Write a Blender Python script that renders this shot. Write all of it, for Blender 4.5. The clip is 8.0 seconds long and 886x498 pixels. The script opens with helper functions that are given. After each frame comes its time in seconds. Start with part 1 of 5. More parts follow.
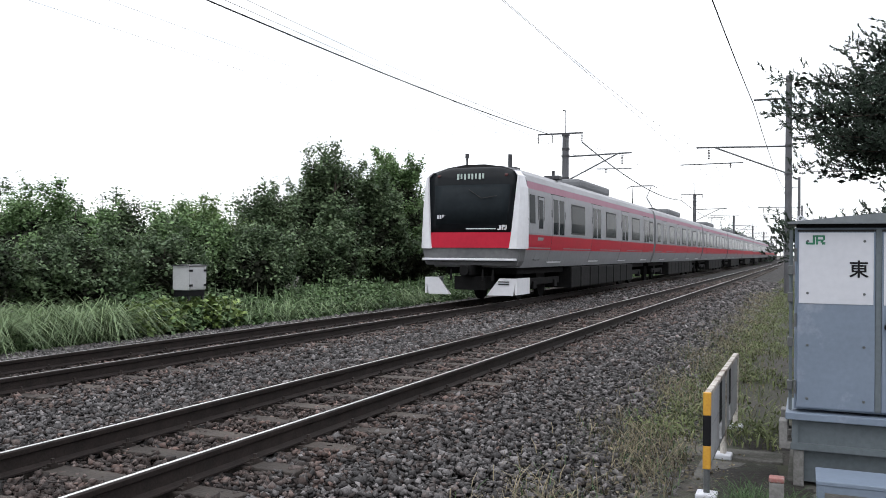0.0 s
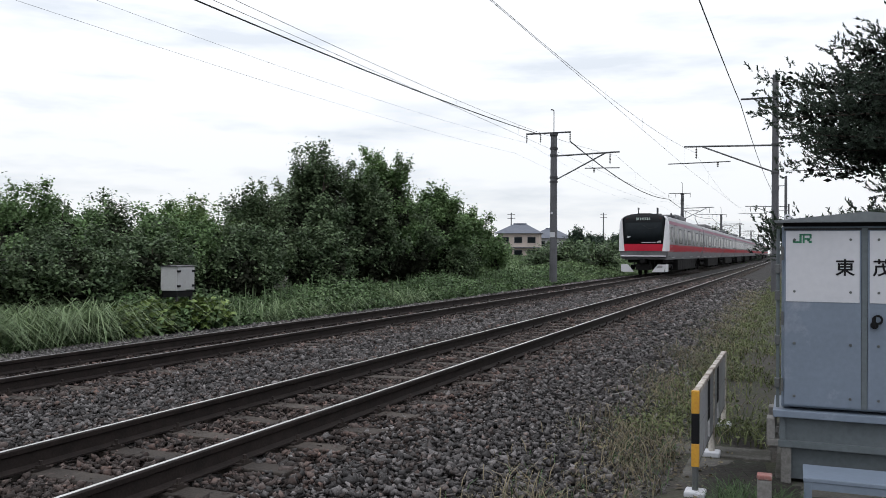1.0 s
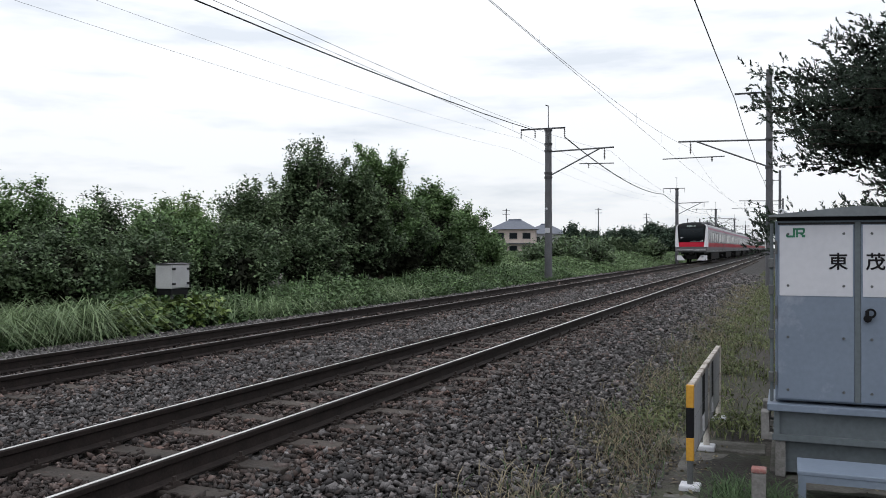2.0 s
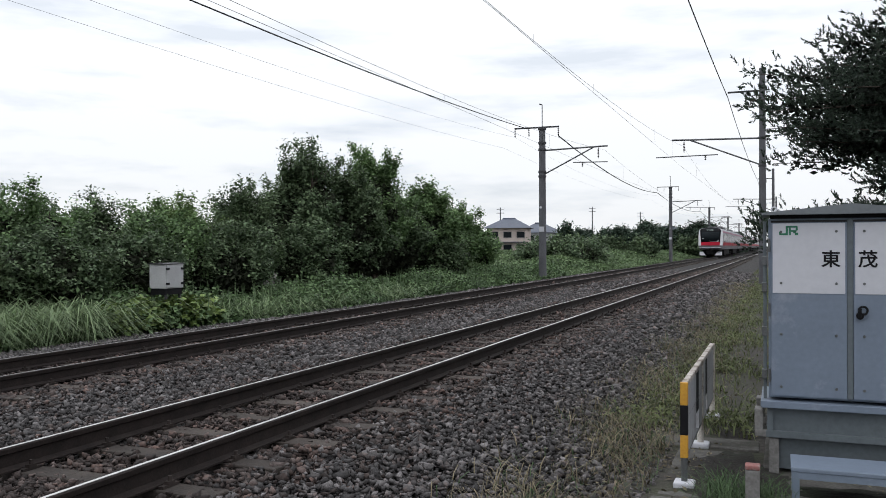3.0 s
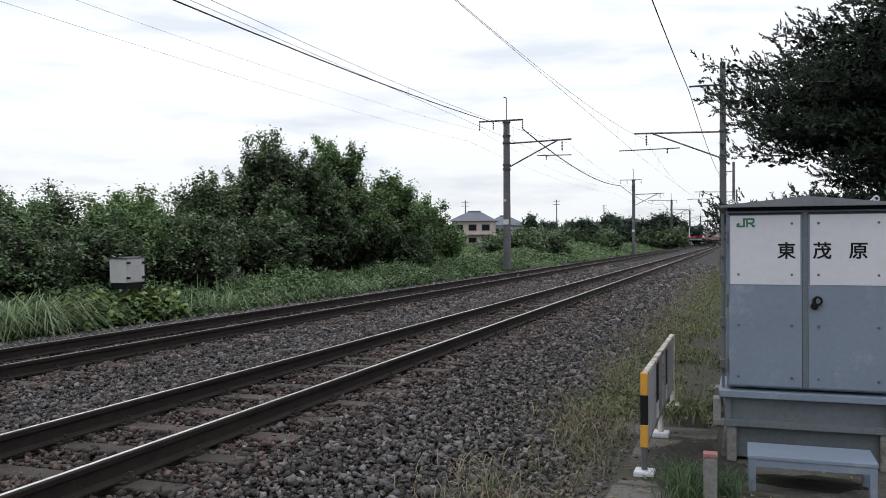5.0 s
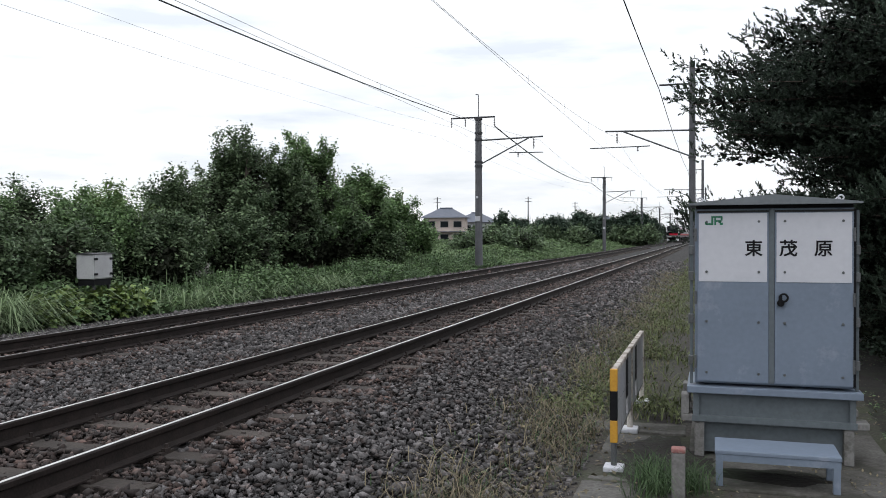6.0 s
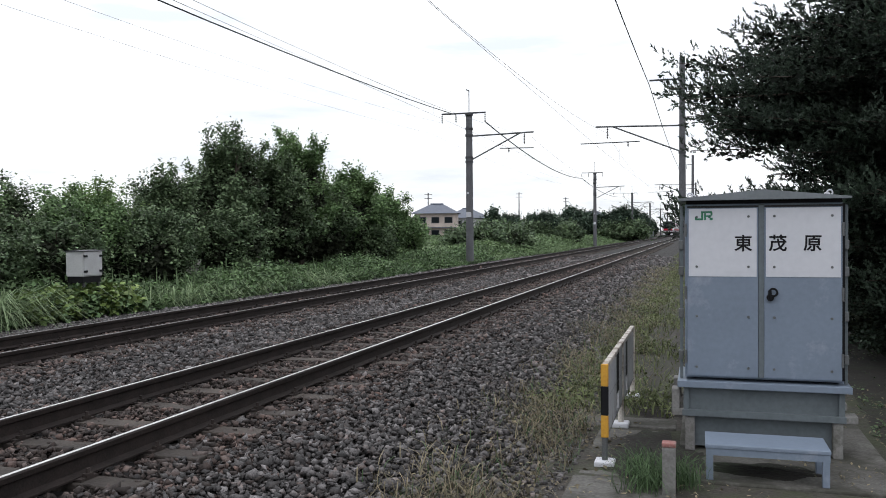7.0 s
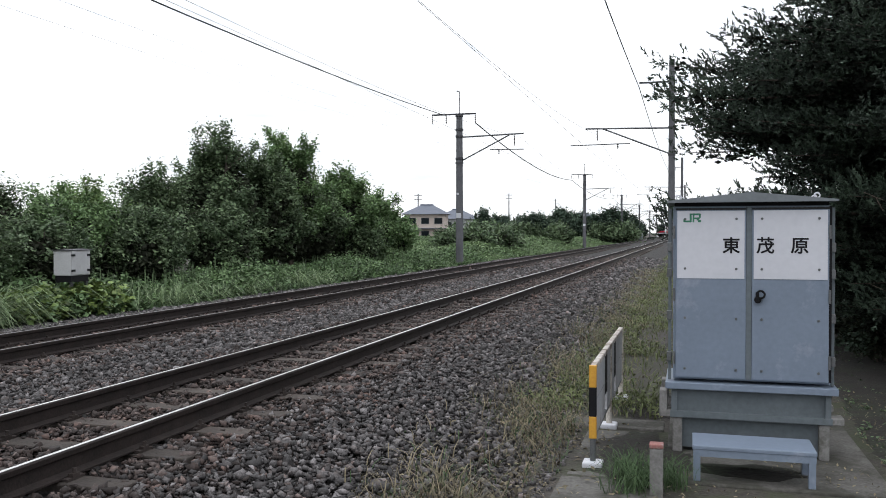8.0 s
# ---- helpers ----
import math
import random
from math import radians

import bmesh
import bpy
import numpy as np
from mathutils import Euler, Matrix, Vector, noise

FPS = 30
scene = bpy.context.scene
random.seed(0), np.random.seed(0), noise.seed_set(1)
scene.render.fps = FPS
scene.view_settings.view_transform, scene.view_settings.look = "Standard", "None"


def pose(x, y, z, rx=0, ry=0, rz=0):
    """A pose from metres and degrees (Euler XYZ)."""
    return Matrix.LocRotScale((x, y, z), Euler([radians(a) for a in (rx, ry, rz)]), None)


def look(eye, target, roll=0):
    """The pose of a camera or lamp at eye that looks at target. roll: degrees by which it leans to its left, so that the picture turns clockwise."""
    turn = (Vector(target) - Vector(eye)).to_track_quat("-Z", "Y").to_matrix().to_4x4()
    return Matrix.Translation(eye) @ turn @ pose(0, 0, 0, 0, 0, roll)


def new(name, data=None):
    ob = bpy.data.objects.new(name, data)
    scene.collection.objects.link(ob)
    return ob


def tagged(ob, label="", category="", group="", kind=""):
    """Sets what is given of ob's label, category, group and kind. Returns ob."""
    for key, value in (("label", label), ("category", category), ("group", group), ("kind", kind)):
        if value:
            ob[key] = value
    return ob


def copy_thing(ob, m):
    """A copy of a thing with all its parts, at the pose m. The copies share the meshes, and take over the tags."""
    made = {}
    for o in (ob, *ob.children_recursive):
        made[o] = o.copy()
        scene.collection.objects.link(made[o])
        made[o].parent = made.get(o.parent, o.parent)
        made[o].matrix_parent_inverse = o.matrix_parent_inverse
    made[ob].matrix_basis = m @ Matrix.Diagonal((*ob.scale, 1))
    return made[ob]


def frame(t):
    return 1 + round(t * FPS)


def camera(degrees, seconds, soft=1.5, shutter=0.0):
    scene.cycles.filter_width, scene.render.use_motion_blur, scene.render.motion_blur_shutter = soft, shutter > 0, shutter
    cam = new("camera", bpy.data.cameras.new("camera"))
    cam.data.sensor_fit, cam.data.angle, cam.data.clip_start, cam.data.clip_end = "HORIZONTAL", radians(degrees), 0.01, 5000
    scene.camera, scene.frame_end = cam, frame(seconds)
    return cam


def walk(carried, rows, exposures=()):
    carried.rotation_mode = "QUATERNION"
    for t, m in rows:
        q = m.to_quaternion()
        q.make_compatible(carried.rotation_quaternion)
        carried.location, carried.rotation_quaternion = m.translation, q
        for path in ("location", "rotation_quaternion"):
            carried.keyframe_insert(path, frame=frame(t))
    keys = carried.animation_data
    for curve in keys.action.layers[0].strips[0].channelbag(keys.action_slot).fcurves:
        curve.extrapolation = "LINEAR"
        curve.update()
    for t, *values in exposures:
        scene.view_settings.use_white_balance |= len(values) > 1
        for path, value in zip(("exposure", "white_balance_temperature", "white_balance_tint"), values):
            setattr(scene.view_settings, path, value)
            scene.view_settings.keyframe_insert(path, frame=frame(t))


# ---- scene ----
cam = camera(54.9, 8.0, soft=0.9)
PATH = [
    (0, (4.128, -1.788, 1.294), (3.343, 0.051, 1.302), 0.5),
    (0.5, (4.129, -1.798, 1.298), (3.354, 0.046, 1.306), 0.2),
    (1, (4.128, -1.796, 1.296), (3.367, 0.054, 1.303), 0.3),
    (1.5, (4.131, -1.796, 1.297), (3.376, 0.057, 1.297), 0.1),
    (3, (4.137, -1.812, 1.294), (3.399, 0.047, 1.29), -0.2),
    (3.5, (4.137, -1.804, 1.296), (3.415, 0.061, 1.284), -0.3),
    (4, (4.14, -1.805, 1.297), (3.436, 0.067, 1.28), -0.3),
    (4.5, (4.153, -1.813, 1.293), (3.462, 0.064, 1.275), -0.4),
    (6, (4.162, -1.82, 1.294), (3.563, 0.088, 1.265), -0.2),
    (6.5, (4.164, -1.818, 1.296), (3.572, 0.092, 1.262), -0.3),
    (7, (4.164, -1.821, 1.296), (3.585, 0.093, 1.257), -0.4),
    (7.5, (4.169, -1.821, 1.297), (3.599, 0.096, 1.261), -0.6),
    (8, (4.168, -1.824, 1.295), (3.612, 0.097, 1.258), -0.1),
]
walk(cam, [(t, look(eye, target, roll)) for t, eye, target, roll in PATH], exposures=((0, 0.4), (0.2, 0.22), (0.5, -0.12), (1.0, -0.13), (3.0, -0.14), (4.5, -0.13), (6.0, -0.04), (7.0, 0.06), (8.0, 0.2)))

# ---- world, sun, exposure ----
SUN_ELEV, SUN_AZ = 60.0, 150.0


def make_world():
    w = bpy.data.worlds.new("overcast")
    scene.world = w
    w.use_nodes = True
    nt = w.node_tree
    nt.nodes.clear()
    N, L = nt.nodes.new, nt.links.new
    out, bg = N("ShaderNodeOutputWorld"), N("ShaderNodeBackground")
    sky = N("ShaderNodeTexSky")
    sky.sky_type, sky.sun_disc = "NISHITA", False
    sky.sun_elevation, sky.sun_rotation = radians(SUN_ELEV), radians(SUN_AZ)
    dim = N("ShaderNodeMixRGB")
    dim.blend_type, dim.inputs[0].default_value = "MULTIPLY", 1.0
    dim.inputs[2].default_value = (0.1, 0.1, 0.1, 1)
    tc, mp, nz, ramp = N("ShaderNodeTexCoord"), N("ShaderNodeMapping"), N("ShaderNodeTexNoise"), N("ShaderNodeValToRGB")
    mp.inputs["Scale"].default_value = (1.6, 1.6, 9.0)
    nz.inputs["Scale"].default_value, nz.inputs["Detail"].default_value, nz.inputs["Roughness"].default_value = 2.2, 6, 0.55
    ramp.color_ramp.elements[0].position, ramp.color_ramp.elements[0].color = 0.34, (0.73, 0.775, 0.84, 1)
    ramp.color_ramp.elements[1].position, ramp.color_ramp.elements[1].color = 0.50, (0.97, 0.99, 1.03, 1)
    mix = N("ShaderNodeMixRGB")
    mix.inputs[0].default_value = 0.1
    L(tc.outputs["Generated"], mp.inputs["Vector"])
    L(mp.outputs[0], nz.inputs["Vector"])
    L(nz.outputs[0], ramp.inputs[0])
    L(sky.outputs[0], dim.inputs[1])
    L(ramp.outputs[0], mix.inputs[1])
    L(dim.outputs[0], mix.inputs[2])
    L(mix.outputs[0], bg.inputs[0])
    # an even cloud cover is about twice as bright overhead as at the horizon
    sep, up = N("ShaderNodeSeparateXYZ"), N("ShaderNodeMapRange")
    up.inputs["To Min"].default_value, up.inputs["To Max"].default_value = 1.06, 2.1
    L(tc.outputs["Generated"], sep.inputs[0])
    L(sep.outputs["Z"], up.inputs[0])
    L(up.outputs[0], bg.inputs[1])
    L(bg.outputs[0], out.inputs[0])


make_world()
sun = new("sun", bpy.data.lights.new("sun", "SUN"))
sun.data.energy, sun.data.angle, sun.data.color = 0.45, radians(50), (1.0, 0.97, 0.93)
sun.matrix_world = pose(0, 0, 60, 90 - SUN_ELEV, 0, SUN_AZ + 180)
scene.view_settings.exposure = 0.0


# ---- materials ----
def mat(name, c1, c2=None, rough=0.8, metal=0.0, scale=6.0, fine=70.0, bump=0.0, island=0.0, orand=0.0, spec=0.4, leaf=0.0, stain=None, stain_at=0.62, skew=False):
    """Two-scale noise between two colours, with relief and per-piece variation."""
    m = bpy.data.materials.new(name)
    m.use_nodes = True
    nt = m.node_tree
    N, L = nt.nodes.new, nt.links.new
    bs = nt.nodes["Principled BSDF"]
    out = nt.nodes["Material Output"]
    c2 = c2 or tuple(v * 0.75 for v in c1)
    tc, n1, n2 = N("ShaderNodeTexCoord"), N("ShaderNodeTexNoise"), N("ShaderNodeTexNoise")
    n1.inputs["Scale"].default_value, n1.inputs["Detail"].default_value = scale, 5
    n2.inputs["Scale"].default_value, n2.inputs["Detail"].default_value = fine, 3
    L(tc.outputs["Object"], n1.inputs["Vector"])
    L(tc.outputs["Object"], n2.inputs["Vector"])
    add = N("ShaderNodeMath")
    add.operation = "MULTIPLY_ADD"
    add.inputs[1].default_value = 0.5
    half = N("ShaderNodeMath")
    half.operation = "MULTIPLY"
    half.inputs[1].default_value = 0.5
    L(n2.outputs[0], half.inputs[0])
    L(n1.outputs[0], add.inputs[0])
    L(half.outputs[0], add.inputs[2])
    ramp = N("ShaderNodeValToRGB")
    ramp.color_ramp.elements[0].position, ramp.color_ramp.elements[1].position = 0.36, 0.64
    ramp.color_ramp.elements[0].color, ramp.color_ramp.elements[1].color = (*c2, 1), (*c1, 1)
    L(add.outputs[0], ramp.inputs[0])
    col = ramp.outputs[0]
    if stain:
        n3, r3, mx = N("ShaderNodeTexNoise"), N("ShaderNodeValToRGB"), N("ShaderNodeMixRGB")
        n3.inputs["Scale"].default_value, n3.inputs["Detail"].default_value = scale * 0.6, 8
        n3.inputs["Roughness"].default_value = 0.7
        r3.color_ramp.elements[0].position, r3.color_ramp.elements[1].position = stain_at - 0.06, stain_at + 0.06
        L(tc.outputs["Object"], n3.inputs["Vector"])
        L(n3.outputs[0], r3.inputs[0])
        L(r3.outputs[0], mx.inputs[0])
        L(col, mx.inputs[1])
        mx.inputs[2].default_value = (*stain, 1)
        col = mx.outputs[0]
    for amount, node, sock in ((island, "ShaderNodeNewGeometry", "Random Per Island"), (orand, "ShaderNodeObjectInfo", "Random")):
        if amount:
            g, mr, hs = N(node), N("ShaderNodeMapRange"), N("ShaderNodeHueSaturation")
            mr.inputs["To Min"].default_value, mr.inputs["To Max"].default_value = 1 - amount, 1 + amount
            pick = g.outputs[sock]
            if skew:
                pw = N("ShaderNodeMath")
                pw.operation = "POWER"
                pw.inputs[1].default_value = 2.6
                L(pick, pw.inputs[0])
                pick = pw.outputs[0]
                mr.inputs["To Min"].default_value, mr.inputs["To Max"].default_value = 0.42, 2.5
            L(pick, mr.inputs[0])
            L(mr.outputs[0], hs.inputs["Value"])
            L(col, hs.inputs["Color"])
            col = hs.outputs[0]
    L(col, bs.inputs["Base Color"])
    bs.inputs["Roughness"].default_value, bs.inputs["Metallic"].default_value = rough, metal
    bs.inputs["Specular IOR Level"].default_value = spec
    if bump:
        b = N("ShaderNodeBump")
        b.inputs["Strength"].default_value, b.inputs["Distance"].default_value = bump, 0.02
        L(add.outputs[0], b.inputs["Height"])
        L(b.outputs[0], bs.inputs["Normal"])
    if leaf:
        tr, mx = N("ShaderNodeBsdfTranslucent"), N("ShaderNodeMixShader")
        L(col, tr.inputs[0])
        mx.inputs[0].default_value = leaf
        L(bs.outputs[0], mx.inputs[1])
        L(tr.outputs[0], mx.inputs[2])
        L(mx.outputs[0], out.inputs[0])
    return m


def glass_mat(name, tint, rough=0.05, spec=0.08):
    m = mat(name, tint, tuple(v * 0.8 for v in tint), rough, 0.0, 1.5, 8, spec=spec)
    return m


def glow_mat(name, c, strength):
    m = mat(name, c)
    bs = m.node_tree.nodes["Principled BSDF"]
    bs.inputs["Emission Color"].default_value = (*c, 1)
    bs.inputs["Emission Strength"].default_value = strength
    return m


M = dict(
    # bed colour lowered until it reads as shade in the gaps between stones
    ballast=mat("shaded_ballast_grit", (0.0192, 0.0168, 0.016), (0.0064, 0.0056, 0.0056), 0.95, scale=14, fine=55, bump=1.0, stain=(0.03, 0.02, 0.016)),
    stone=mat("ballast_stone", (0.095, 0.088, 0.088), (0.032, 0.0295, 0.03), 0.75, scale=9, fine=90, bump=0.1, island=0.97, stain=(0.09, 0.068, 0.062), stain_at=0.6, skew=True),
    ruststone=mat("rusty_ballast_stone", (0.0756, 0.0594, 0.0549), (0.0252, 0.0189, 0.0171), 0.85, scale=7, fine=90, bump=0.1, island=0.97, stain=(0.072, 0.047, 0.04), stain_at=0.55, skew=True),
    soil=mat("soil", (0.0578, 0.051, 0.0449), (0.019, 0.017, 0.0143), 0.95, scale=2.2, fine=34, bump=1.0, stain=(0.035, 0.04, 0.021), stain_at=0.54),
    rail_top=mat("rail_polished", (0.75, 0.74, 0.73), (0.6, 0.58, 0.56), 0.28, 1.0, scale=3, fine=40),
    rail_dull=mat("rail_worn", (0.26, 0.25, 0.245), (0.17, 0.16, 0.155), 0.5, 0.7, scale=3, fine=40),
    rail=mat("rail_rust", (0.028, 0.021, 0.019), (0.012, 0.0095, 0.009), 0.8, 0.1, scale=6, fine=60, bump=0.2, spec=0.2),
    sleeper=mat("sleeper", (0.0548, 0.0442, 0.0371), (0.0253, 0.0202, 0.0177), 0.9, scale=5, fine=50, bump=0.5, orand=0.3),
    fast=mat("fastening_rust", (0.042, 0.0315, 0.028), (0.0175, 0.014, 0.0126), 0.8, 0.3, orand=0.3),
    concrete=mat("concrete", (0.1955, 0.1913, 0.187), (0.1232, 0.119, 0.1148), 0.9, scale=6, fine=60, bump=0.25, stain=(0.075, 0.075, 0.065), stain_at=0.58),
    slab=mat("slab_concrete", (0.123, 0.1189, 0.1107), (0.0615, 0.0582, 0.0533), 0.92, scale=2.5, fine=40, bump=0.4, stain=(0.038, 0.037, 0.03), stain_at=0.53),
    pole=mat("pole_concrete", (0.118, 0.12, 0.132), (0.072, 0.073, 0.08), 0.9, scale=1.5, fine=30, bump=0.15, stain=(0.05, 0.05, 0.052)),
    steel=mat("galvanised", (0.132, 0.138, 0.144), (0.084, 0.087, 0.09), 0.55, 0.5, scale=4, fine=60),
    darksteel=mat("dark_steel", (0.06, 0.06, 0.065), (0.035, 0.035, 0.04), 0.6, 0.3),
    wire=mat("wire", (0.03, 0.03, 0.033), (0.02, 0.02, 0.022), 0.6, 0.2),
    copper=mat("contact_wire", (0.12, 0.11, 0.11), (0.08, 0.075, 0.075), 0.6, 0.2),
    insul=mat("insulator", (0.168, 0.156, 0.15), (0.096, 0.084, 0.084), 0.25),
    cab=mat("cabinet_grey", (0.1504, 0.1860, 0.2418), (0.1293, 0.1600, 0.2093), 0.5, 0.0, scale=2.6, fine=25, stain=(0.225, 0.25, 0.305), stain_at=0.615),
    cabroof=mat("cabinet_roof", (0.145, 0.162, 0.175), (0.109, 0.122, 0.132), 0.5, scale=3, fine=30, stain=(0.0792, 0.0858, 0.0858), stain_at=0.64),
    cabgreen=mat("cabinet_base", (0.1025, 0.1214, 0.1353), (0.0779, 0.0927, 0.1025), 0.6, scale=3, fine=30, stain=(0.07, 0.08, 0.08), stain_at=0.62),
    plate=mat("white_plate", (0.484, 0.491, 0.53), (0.437, 0.445, 0.484), 0.4, scale=1.5, fine=20),
    black=mat("black_paint", (0.009, 0.009, 0.011), (0.006, 0.006, 0.007), 0.7, spec=0.15),
    green=mat("sign_green", (0.02, 0.16, 0.085), (0.015, 0.13, 0.07), 0.5),
    yellow=mat("worn_yellow", (0.496, 0.264, 0.028), (0.4, 0.2, 0.024), 0.6, scale=12, fine=60, stain=(0.36, 0.32, 0.264), stain_at=0.64),
    whitepaint=mat("worn_white", (0.50, 0.47, 0.43), (0.30, 0.27, 0.24), 0.7, scale=9, fine=60, stain=(0.12, 0.085, 0.06), stain_at=0.54),
    barrierboard=mat("barrier_board", (0.34, 0.345, 0.36), (0.25, 0.25, 0.26), 0.6, scale=3, fine=40, stain=(0.16, 0.12, 0.09), stain_at=0.66),
    redcap=mat("faded_red", (0.24, 0.10, 0.09), (0.17, 0.075, 0.068), 0.8, scale=14, stain=(0.25, 0.2, 0.19), stain_at=0.55),
    stainless=mat("stainless", (0.27, 0.273, 0.288), (0.23, 0.232, 0.245), 0.5, 0.35, scale=0.8, fine=8, spec=0.05),
    apron=mat("train_apron", (0.13, 0.13, 0.135), (0.095, 0.095, 0.1), 0.6, 0.2, scale=1.0, fine=8, spec=0.2),
    trainred=mat("train_red", (0.4, 0.012, 0.032), (0.34, 0.01, 0.028), 0.4, scale=1.0, fine=10, spec=0.15),
    # upper band's red, paled to dull pink with the reflection it carries
    trainred_sheen=mat("train_band_sheen", (0.33, 0.18, 0.23), (0.29, 0.155, 0.2), 0.65, 0.0, scale=1.0, fine=10, spec=0.12),
    maskwhite=mat("mask_white", (0.62, 0.62, 0.65), (0.56, 0.56, 0.59), 0.5, scale=1.0, fine=10, spec=0.2),
    maskblack=glass_mat("mask_black", (0.012, 0.014, 0.016), 0.08),
    glass=glass_mat("train_glass", (0.016, 0.02, 0.023), 0.12, 0.02),
    rubber=mat("rubber", (0.02, 0.02, 0.02), (0.013, 0.013, 0.013), 0.8),
    under=mat("underframe", (0.016, 0.0155, 0.016), (0.008, 0.0078, 0.008), 0.9, orand=0.2, spec=0.1),
    roofgrey=mat("train_roof", (0.17, 0.1742, 0.1827), (0.1275, 0.1318, 0.1403), 0.8, scale=1.0, spec=0.15),
    led=glow_mat("led_white", (0.35, 0.42, 0.40), 0.15),
    tail=mat("tail_lens", (0.06, 0.012, 0.012), (0.04, 0.01, 0.01), 0.2),
    leaf1=mat("leaf_mid", (0.1702, 0.2554, 0.112), (0.0851, 0.1434, 0.0627), 0.55, scale=0.7, fine=5, island=0.5, leaf=0.25, spec=0.12),
    weed=mat("weed_leaf", (0.1201, 0.1822, 0.0828), (0.0538, 0.0911, 0.0414), 0.55, scale=0.7, fine=5, island=0.6, leaf=0.2, spec=0.12),
    leaf2=mat("leaf_dark", (0.1403, 0.1916, 0.1029), (0.0561, 0.0889, 0.0486), 0.5, scale=0.9, fine=5, island=0.6, leaf=0.2, spec=0.12),
    leaf3=mat("leaf_light", (0.18, 0.252, 0.1008), (0.0972, 0.1548, 0.0612), 0.6, scale=0.7, fine=5, island=0.45, leaf=0.3, spec=0.12),
    vine=mat("vine_leaf", (0.16, 0.216, 0.06), (0.072, 0.12, 0.036), 0.5, scale=0.9, fine=7, island=0.6, leaf=0.2, spec=0.3),
    grass=mat("grass_blade", (0.0789, 0.1235, 0.0595), (0.0416, 0.0703, 0.033), 0.6, scale=0.5, fine=4, island=0.45, leaf=0.3, spec=0.12),
    pale=mat("grass_pale", (0.208, 0.276, 0.152), (0.132, 0.188, 0.092), 0.6, scale=0.5, fine=4, island=0.35, leaf=0.3, spec=0.2),
    path_blade=mat("path_blade", (0.14, 0.16, 0.075), (0.07, 0.085, 0.04), 0.7, scale=0.8, fine=5, island=0.5, leaf=0.2, spec=0.1),
    # earth colour lowered to stand in for conifer shade; soil patches use it too
    shaded_humus=mat("shaded_humus", (0.0211, 0.018, 0.0149), (0.0087, 0.0074, 0.0062), 0.95, scale=2.2, fine=34, bump=0.9, stain=(0.02, 0.024, 0.014), stain_at=0.56),
    dry=mat("grass_dry", (0.1955, 0.1658, 0.1062), (0.0935, 0.0782, 0.051), 0.8, scale=0.8, fine=6, island=0.55, leaf=0.2),
    # darkened copy of the leaf colours, as the shade within the bushes
    leaf_shade=mat("leaf_shade", (0.035, 0.042, 0.026), (0.018, 0.02, 0.014), 0.8, scale=0.7, fine=5, island=0.5, leaf=0.05, spec=0.1),
    # needle colour cut to about a third, as the shade deep in the crown
    needle_shade=mat("needle_shade", (0.016, 0.02, 0.016), (0.008, 0.01, 0.008), 0.9, scale=0.8, fine=6, island=0.5, spec=0.05),
    fieldleaf=mat("field_leaf", (0.14, 0.2, 0.095), (0.055, 0.09, 0.042), 0.6, scale=0.35, fine=3, island=0.55, leaf=0.2, spec=0.12),
    farleaf=mat("far_leaf", (0.075, 0.11, 0.075), (0.03, 0.048, 0.036), 0.7, scale=0.35, fine=2, island=0.5, leaf=0.1, spec=0.1),
    deadwood=mat("dead_twig", (0.13, 0.105, 0.085), (0.07, 0.056, 0.046), 0.95, scale=5, fine=40),
    needle=mat("conifer_needle", (0.0465, 0.069, 0.0465), (0.018, 0.0277, 0.021), 0.6, scale=0.8, fine=6, island=0.6, leaf=0.05, spec=0.2),
    bark=mat("bark", (0.075, 0.058, 0.047), (0.035, 0.028, 0.024), 0.95, scale=5, fine=40, bump=0.8),
    housewall=mat("house_wall", (0.465, 0.3975, 0.36), (0.39, 0.33, 0.3), 0.9, scale=1, fine=8),
    tile=mat("roof_tile", (0.10, 0.115, 0.15), (0.07, 0.08, 0.105), 0.6, scale=2, fine=12),
    cream=mat("grey_box", (0.4, 0.405, 0.415), (0.33, 0.333, 0.34), 0.6, scale=4, fine=40, stain=(0.24, 0.225, 0.205), stain_at=0.66),
)


# ---- mesh helpers ----
def box(bm, x0, x1, y0, y1, z0, z1, bevel=0.0):
    vs = [bm.verts.new(p) for p in ((x0, y0, z0), (x1, y0, z0), (x1, y1, z0), (x0, y1, z0), (x0, y0, z1), (x1, y0, z1), (x1, y1, z1), (x0, y1, z1))]
    fs = [bm.faces.new([vs[i] for i in q]) for q in ((3, 2, 1, 0), (4, 5, 6, 7), (0, 1, 5, 4), (1, 2, 6, 5), (2, 3, 7, 6), (3, 0, 4, 7))]
    if bevel:
        es = list({e for f in fs for e in f.edges})
        bmesh.ops.bevel(bm, geom=es, offset=bevel, segments=2, profile=0.5, affect="EDGES")
    return bm


def cyl(bm, p0, p1, r0, r1=None, n=10):
    p0, p1 = Vector(p0), Vector(p1)
    r1 = r0 if r1 is None else r1
    q = (p1 - p0).to_track_quat("Z", "Y")
    rings = []
    for p, r in ((p0, r0), (p1, r1)):
        rings.append([bm.verts.new(p + q @ Vector((r * math.cos(a), r * math.sin(a), 0))) for a in (2 * math.pi * k / n for k in range(n))])
    for k in range(n):
        bm.faces.new((rings[0][k], rings[0][(k + 1) % n], rings[1][(k + 1) % n], rings[1][k]))
    bm.faces.new(rings[0][::-1])
    bm.faces.new(rings[1])
    return bm


